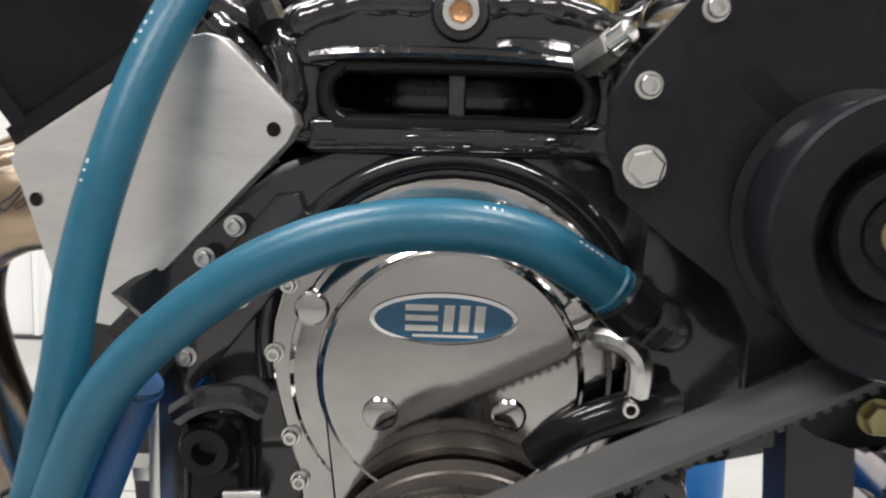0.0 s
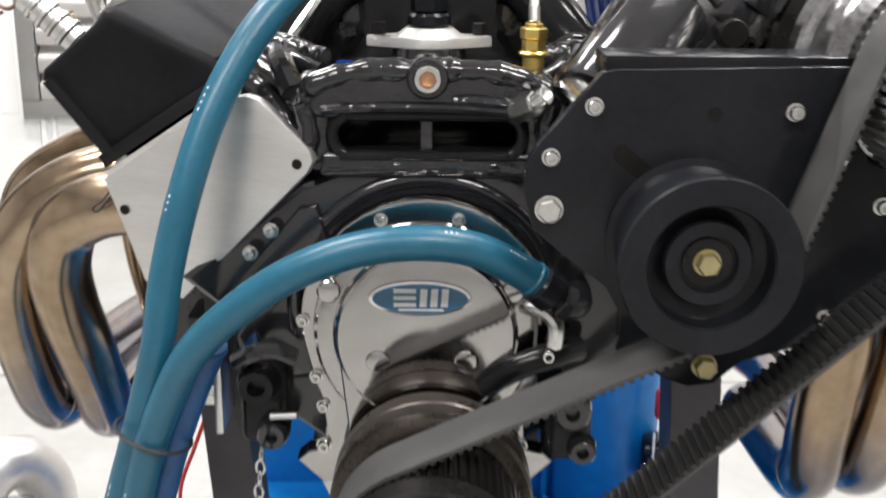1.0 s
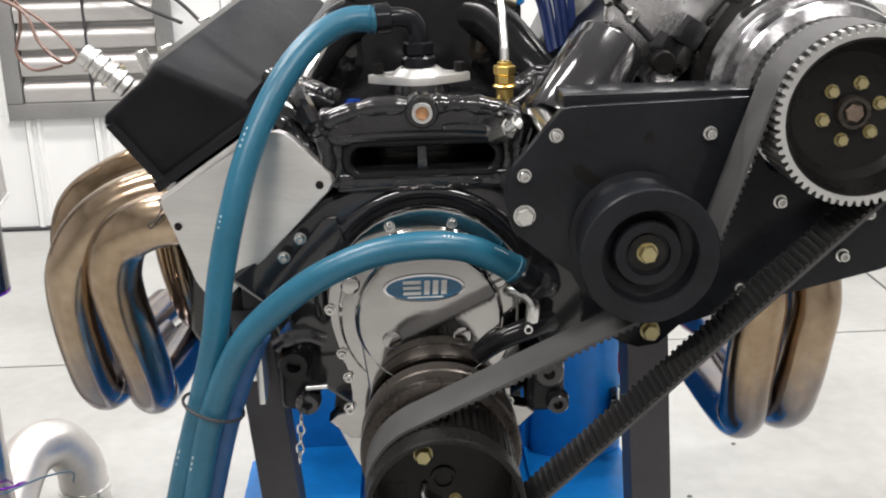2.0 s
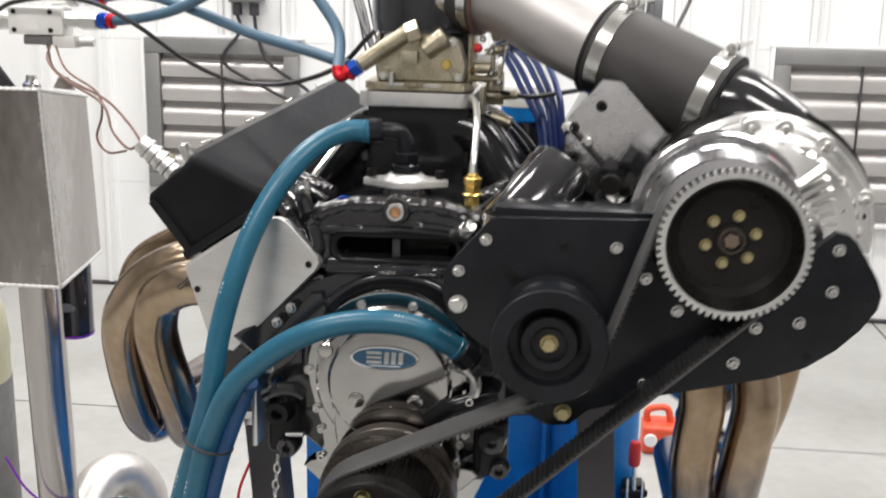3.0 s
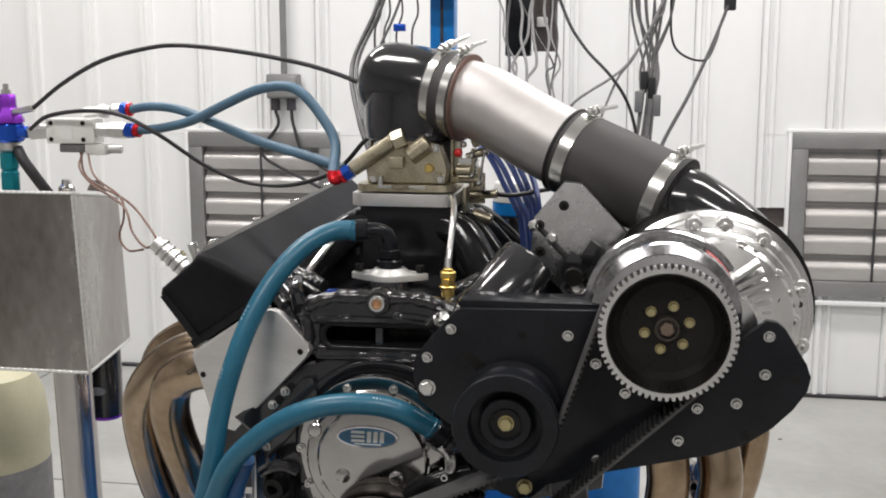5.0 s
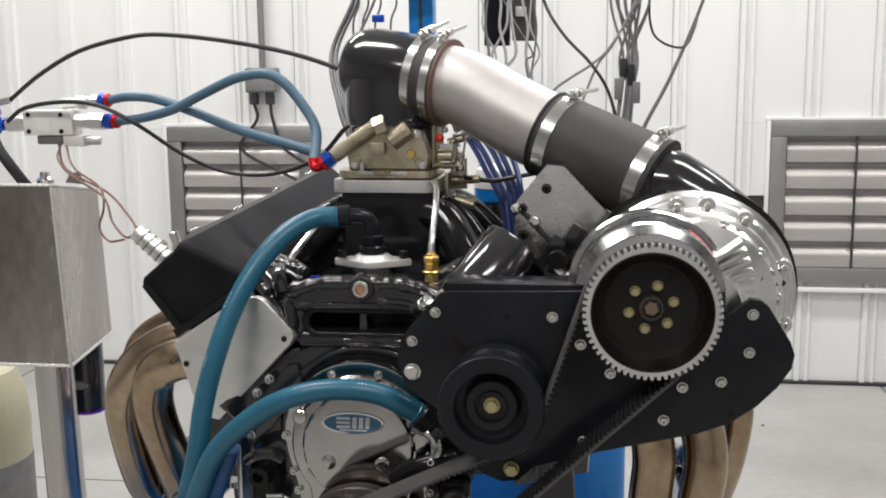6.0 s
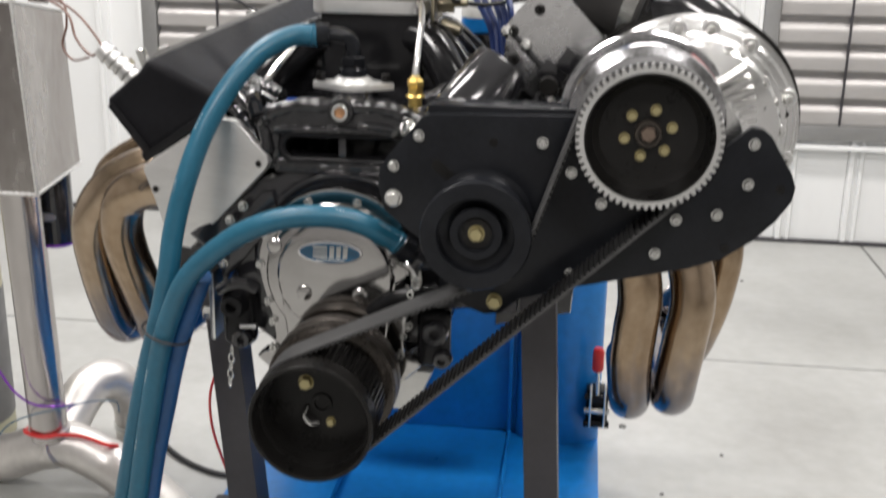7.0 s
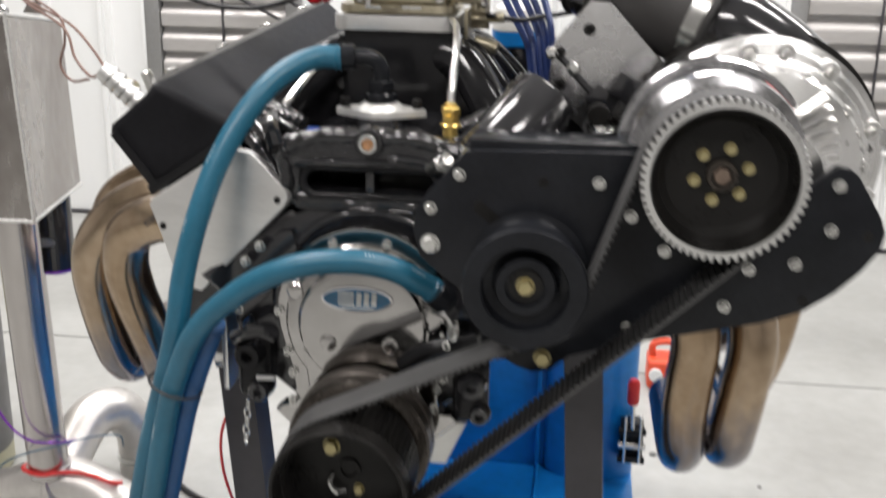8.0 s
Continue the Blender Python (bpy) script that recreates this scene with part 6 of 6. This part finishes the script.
# ---- ducting on the floor ----
dk = thing("floor_duct", (-0.8, 0.8, 0.05), "dull aluminium exhaust duct lying on the floor", "duct")
part("duct_run", sweep(B(), [(-0.82, 0.742, 0.140), (-0.755, 0.765, 0.125), (-0.662, 0.762, 0.082), (-0.56, 0.70, 0.058), (-0.465, 0.605, 0.055), (-0.41, 0.46, 0.055), (-0.40, 0.30, 0.055), (-0.40, 0.06, 0.055)], 0.053, 32, 8), M_DUCT, dk)
part("duct_branch", sweep(B(), [(-0.77, 0.742, 0.142), (-0.84, 0.762, 0.118), (-0.941, 0.795, 0.07), (-1.1, 0.82, 0.056), (-1.4, 0.80, 0.056)], 0.0525, 32, 8), M_DUCT, dk)
part("duct_elbow", sweep(B(), [(-0.81, 0.79, 0.11), (-0.812, 0.87, 0.15), (-0.80, 0.945, 0.185), (-0.765, 1.00, 0.185), (-0.735, 1.03, 0.13), (-0.728, 1.035, 0.07), (-0.728, 1.035, 0.0)], 0.050, 32, 8), M_DUCT, dk)
part("clamp_ring", lathe(B(), (-0.728, 1.035, 0.05), (0, 0, 1), [(0.051, 0), (0.0535, 0.001), (0.0535, 0.015), (0.051, 0.016)], 32), M_STEEL, dk)
line("floor_cable", "black cable lying across the floor", [(-0.72, 1.10, 0.007), (-0.62, 0.99, 0.007), (-0.54, 0.93, 0.007), (-0.46, 0.90, 0.007), (-0.38, 0.92, 0.007), (-0.33, 1.02, 0.007), (-0.30, 1.4, 0.007)], 0.007, M_CABLE, "cable", "cables")
line("red_strap", "red strap across the duct joint", [(-0.850, 0.745, 0.172), (-0.842, 0.712, 0.182), (-0.815, 0.690, 0.186), (-0.785, 0.688, 0.184), (-0.752, 0.703, 0.184), (-0.715, 0.725, 0.172), (-0.672, 0.742, 0.148), (-0.655, 0.762, 0.136)], 0.0048, M_REDP, "strap", "straps")
line("tank_hose", "black hose from the regulator down to the tank", [(-0.838, 0.615, 1.195), (-0.822, 0.605, 1.175), (-0.800, 0.61, 1.14), (-0.782, 0.63, 1.10)], 0.011, M_CABLE)
line("floor_wire", "thin purple wire round the tank post", [(-0.88, 0.68, 0.36), (-0.835, 0.668, 0.300), (-0.79, 0.664, 0.272), (-0.752, 0.69, 0.258), (-0.735, 0.74, 0.24), (-0.78, 0.80, 0.2), (-0.85, 0.82, 0.13)], 0.0024, M_APUR, "wire", "wires")
line("floor_wire", "pale blue wire looped round the tank post", [(-0.90, 0.70, 0.17), (-0.855, 0.675, 0.215), (-0.80, 0.664, 0.245), (-0.745, 0.685, 0.255), (-0.70, 0.74, 0.25), (-0.67, 0.80, 0.225), (-0.69, 0.86, 0.17)], 0.0018, M_FUEL, "wire", "wires")
for dx, dy, dr in ((0.479, 1.324, 0.011), (0.62, 0.70, 0.010), (0.72, 1.20, 0.006), (0.56, 0.98, 0.006), (-0.36, 0.52, 0.012), (-1.0, 2.3, 0.008), (0.95, 2.62, 0.008)):
    gr = thing("floor_grit", (dx, dy, 0), "small dark crumb of dirt on the concrete floor", "dirt", "floor crumbs")
    part("crumb", lathe(B(), (dx, dy, 0), (0, 0, 1), [(dr, 0), (dr * 0.8, dr * 0.35), (0, dr * 0.5)], 7), M_JOINT, gr)

# red can on the floor behind the bed
jc = thing("red_can", (0.56, 1.76, 0), "orange-red plastic can with a pale round cap on the floor", "can")
part("body", box(B(), (0.480, 1.72, 0.0), (0.585, 1.82, 0.085), 0.014, seg=4), M_ORANGE, jc)
part("handle", sweep(B(), [(0.495, 1.77, 0.082), (0.493, 1.77, 0.112), (0.51, 1.77, 0.125), (0.55, 1.77, 0.125), (0.563, 1.77, 0.08)], 0.010, 12), M_ORANGE, jc)
part("round_cap", lathe(B(), (0.503, 1.7198, 0.045), (0, -1, 0), [(0.019, 0), (0.019, 0.006), (0.017, 0.008), (0, 0.008)], 24), M_WHITEP, jc, "pale round cap")

# ---- cables and column behind the engine ----
col = thing("blue_column", (-0.242, 2.24, 1.33), "blue painted steel drop column from the ceiling behind the engine", "column")
part("column", box(B(), (-0.282, 2.20, 1.33), (-0.202, 2.28, CEIL - 0.002), 0.006), M_BLUE, col)
part("slot_strip", box(B(), (-0.247, 2.196, 1.43), (-0.237, 2.1995, 1.57), 0.001), M_DARKST, col)
tray = thing("cable_tray", (-0.16, 2.15, 1.572), "grey metal cable tray fixed to the blue column", "cable tray")
part("channel", box(B(), (-0.485, 2.10, 1.574), (0.153, 2.195, 1.66), 0.004), M_GREYBOX, tray)
ctl = thing("control_box", (0.05, 2.15, 1.48), "dark sensor box with plugs hanging from the cable tray", "control box")
part("case", box(B(), (-0.025, 2.10, 1.385), (0.055, 2.16, 1.5735), 0.006), M_BLKS, ctl)
part("case", box(B(), (0.062, 2.11, 1.40), (0.135, 2.16, 1.5735), 0.006), M_BAND, ctl)
part("white_plug", box(B(), (0.075, 2.085, 1.475), (0.108, 2.1095, 1.505), 0.004), M_WHITEP, ctl)
part("strap", box(B(), (0.056, 2.13, 1.50), (0.0615, 2.15, 1.5735)), M_BLKS, ctl)
rng = random.Random(7)


def cable(pts, r, material, label="thin black cable hanging from above"):
    return line("hanging_cable", label, pts, r, material, "cable", "hanging cables")


for i in range(11):
    x0, y0 = 0.41 + rng.uniform(-0.05, 0.06), 1.6 + rng.uniform(-0.05, 0.05)
    e = rng.uniform(-0.03, 0.03)
    cable([(x0 + rng.uniform(-0.1, 0.1), y0, CEIL - 0.003), (x0 + rng.uniform(-0.03, 0.03), y0, 2.3), (x0, y0, 1.70), (x0 + e * 0.5, y0, 1.50), (0.415 + e, 1.57, 1.36), (0.41 + e * 0.8, 1.53, 1.26), (0.395 + e, 1.50, 1.12 + rng.uniform(-0.05, 0.05))], rng.choice((0.003, 0.004, 0.0035)), rng.choice((M_GCABLE, M_CABLE, M_GCABLE)), "thin grey cable in a hanging bundle")
for (cx, cy, cz_), mt in (((0.398, 1.55, 1.315), M_CABLE), ((0.418, 1.54, 1.30), M_CABLE), ((0.432, 1.53, 1.255), M_GREYBOX), ((0.385, 1.52, 1.265), M_GREYBOX)):
    pc = thing("cable_plug", (cx, cy, cz_), "small connector plug on a hanging cable", "connector", "cable plugs")
    part("shell", box(B(), (cx - 0.010, cy - 0.010, cz_ - 0.028), (cx + 0.010, cy + 0.010, cz_ + 0.028), 0.004), mt, pc)
cable([(0.80, 2.3, CEIL - 0.003), (0.74, 2.25, 2.3), (0.69, 2.2, 1.62), (0.66, 2.18, 1.54), (0.60, 1.95, 1.42), (0.52, 1.65, 1.28), (0.445, 1.4, 1.164), (0.42, 1.3, 1.08)], 0.005, M_CABLE)
pc = thing("cable_plug", (0.665, 2.19, 1.55), "small connector plug on a hanging cable", "connector", "cable plugs")
part("shell", box(B(), (0.648, 2.175, 1.525), (0.684, 2.20, 1.575), 0.005), M_CABLE, pc)
cable([(0.45, 1.62, CEIL - 0.003), (0.46, 1.61, 1.9), (0.463, 1.6, 1.55), (0.468, 1.6, 1.43), (0.50, 1.64, 1.385), (0.562, 1.70, 1.372), (0.60, 1.85, 1.42), (0.625, 2.0, 1.48)], 0.0032, M_CABLE)
cable([(0.10, 1.5, CEIL - 0.003), (0.14, 1.45, 2.0), (0.17, 1.42, 1.60), (0.20, 1.40, 1.48), (0.25, 1.35, 1.40), (0.316, 1.30, 1.331), (0.36, 1.30, 1.26), (0.39, 1.3, 1.15)], 0.004, M_CABLE)
cable([(0.50, 1.66, CEIL - 0.003), (0.47, 1.63, 2.2), (0.452, 1.60, 1.57), (0.42, 1.5, 1.47), (0.36, 1.38, 1.37), (0.316, 1.30, 1.329), (0.27, 1.25, 1.30), (0.23, 1.2, 1.27), (0.20, 1.2, 1.22)], 0.0032, M_GCABLE)
cable([(0.52, 1.66, CEIL - 0.003), (0.48, 1.63, 2.2), (0.46, 1.60, 1.62), (0.43, 1.5, 1.50), (0.37, 1.4, 1.38), (0.33, 1.32, 1.325), (0.29, 1.25, 1.22), (0.27, 1.2, 1.12)], 0.0032, M_GCABLE)
for x0, xm, r in ((-0.20, -0.175, 0.005), (-0.15, -0.165, 0.004), (-0.10, -0.13, 0.0032)):
    cable([(x0, 1.2, CEIL - 0.003), (x0, 1.15, 2.1), (xm + 0.02, 1.0, 1.62), (xm, 0.92, 1.48), (xm - 0.025, 0.80, 1.36), (xm + 0.03, 0.62, 1.262), (-0.105, 0.54, 1.20)], r, M_CABLE)
for x0, x1, zb in ((-0.02, 0.01, 1.25), (0.02, 0.06, 1.28), (0.05, 0.09, 1.30), (0.09, 0.12, 1.26), (0.13, 0.145, 1.24), (-0.05, 0.03, 1.30), (0.11, 0.16, 1.30), (0.00, 0.14, 1.33), (0.07, 0.02, 1.31)):
    cable([(x0 + rng.uniform(-0.02, 0.02), 2.099, 1.60), (x0 + (x1 - x0) * 0.3, 2.06, 1.52), (x0 + (x1 - x0) * 0.6 + rng.uniform(-0.02, 0.02), 1.98, 1.44), (x1, 1.9, 1.36), (x1 + rng.uniform(-0.03, 0.03), 1.75, zb), (x1 + 0.03, 1.6, zb - 0.12)], rng.choice((0.003, 0.0045)), rng.choice((M_CABLE, M_GCABLE)), "thin cable dropping from the cable tray")
for x0, z1 in ((-0.40, 1.40), (-0.36, 1.44), (-0.31, 1.38), (-0.43, 1.36)):
    cable([(x0, 2.099, 1.60), (x0 + 0.012, 2.075, 1.52), (x0 - 0.005, 2.06, 1.45), (x0 + 0.01, 2.05, z1 - 0.1), (x0 + 0.06, 2.0, z1 - 0.3)], 0.0032, M_CABLE, "thin cable dropping from the cable tray")
pc = thing("cable_plug", (-0.355, 2.06, 1.475), "small blue connector plug on a hanging cable", "connector", "cable plugs")
part("shell", box(B(), (-0.372, 2.045, 1.462), (-0.335, 2.068, 1.485), 0.003), M_ABLUE, pc)
for gx, s in ((-1.115, -1), (-1.045, 1)):
    line("wall_cable", "dark cable from the junction box gland", [(gx, YW - 0.045, 1.166), (gx + 0.01, YW - 0.05, 1.10), (gx + 0.06 * s, YW - 0.06, 0.98), (gx + 0.16 + 0.05 * s, YW - 0.06, 0.88), (gx + 0.30, YW - 0.10, 0.80)], 0.007, M_CABLE, "cable", "cables")

# ---- leads behind the carburettor ----
LEAD_LOW = [Vector(p) for p in ((0.088, 0.588, 1.208), (0.104, 0.568, 1.203), (0.123, 0.548, 1.179), (0.142, 0.528, 1.147), (0.160, 0.508, 1.120), (0.174, 0.488, 1.092), (0.185, 0.46, 1.03))]
LEAD_HIGH = [Vector(p) for p in ((0.108, 0.552, 1.223), (0.150, 0.532, 1.214), (0.175, 0.512, 1.199), (0.190, 0.492, 1.176), (0.200, 0.472, 1.153), (0.207, 0.452, 1.126), (0.215, 0.45, 1.05))]
for f in (0.0, 0.22, 0.5, 0.72, 1.0):
    line("ignition_lead", "dark blue ignition lead to the spark plugs", [tuple(p.lerp(q, f)) for p, q in zip(LEAD_LOW, LEAD_HIGH)], 0.0052, M_WIRES, "lead", "ignition leads")
line("throttle_rod", "thin black throttle rod beside the carburettor", [(0.116, 0.415, 1.150), (0.16, 0.44, 1.142), (0.20, 0.47, 1.146), (0.245, 0.505, 1.151), (0.30, 0.54, 1.158)], 0.004, M_CABLE, "rod")
coil = thing("ignition_coil", (0.115, 0.70, 0.955), "white ignition coil with a blue base behind the manifold", "ignition coil")
part("blue_base", lathe(B(), (0.138, 0.712, 1.072), (0, 0, 1), [(0.036, 0), (0.039, 0.003), (0.039, 0.026), (0, 0.027)], 28), M_BLUE, coil)
part("white_case", lathe(B(), (0.138, 0.712, 1.0995), (0, 0, 1), [(0.039, 0), (0.039, 0.022), (0.034, 0.036), (0.018, 0.045), (0, 0.047)], 28), M_WHITEP, coil)
part("bracket", box(B(), (0.106, 0.695, 0.96), (0.170, 0.732, 1.0715), 0.003), M_BLK, coil)
sf = thing("sensor_harness", (0.24, 0.3, 1.15), "black sensor lead with bright clips on the valve cover", "cable")
part("lead", sweep(B(), [(0.215, 0.221, 1.125), (0.232, 0.217, 1.115), (0.250, 0.215, 1.095), (0.268, 0.216, 1.075), (0.275, 0.218, 1.05), (0.262, 0.218, 1.03), (0.283, 0.20, 1.01)], 0.0045, 8), M_CABLE, sf)
for p in ((0.217, 0.219, 1.123), (0.243, 0.214, 1.104), (0.285, 0.196, 1.008), (0.300, 0.19, 1.003)):
    part("clip", lathe(B(), p, (0.3, -1, 0.3), [(0.009, 0), (0.009, 0.006), (0.005, 0.011), (0, 0.011)], 8), M_STEEL, sf)
line("intake_rail", "bare steel fuel line along the intake runners", [(-0.155, 0.235, 1.015), (-0.135, 0.25, 1.045), (-0.115, 0.28, 1.075), (-0.10, 0.32, 1.10)], 0.006, M_STEEL, "line")

# ---- floor slabs ----
xs, ys = [X0, -2.15, 1.50, X1], [Y0, -1.2, 1.83, YW - 0.021]
for i in range(3):
    for j in range(3):
        part("slab", box(B(), (xs[i] + 0.0045, ys[j] + 0.0045, -0.0059), (xs[i + 1] - 0.0045, ys[j + 1] - 0.0045, 0.0), 0.0015, seg=1), M_FLOOR, floor)
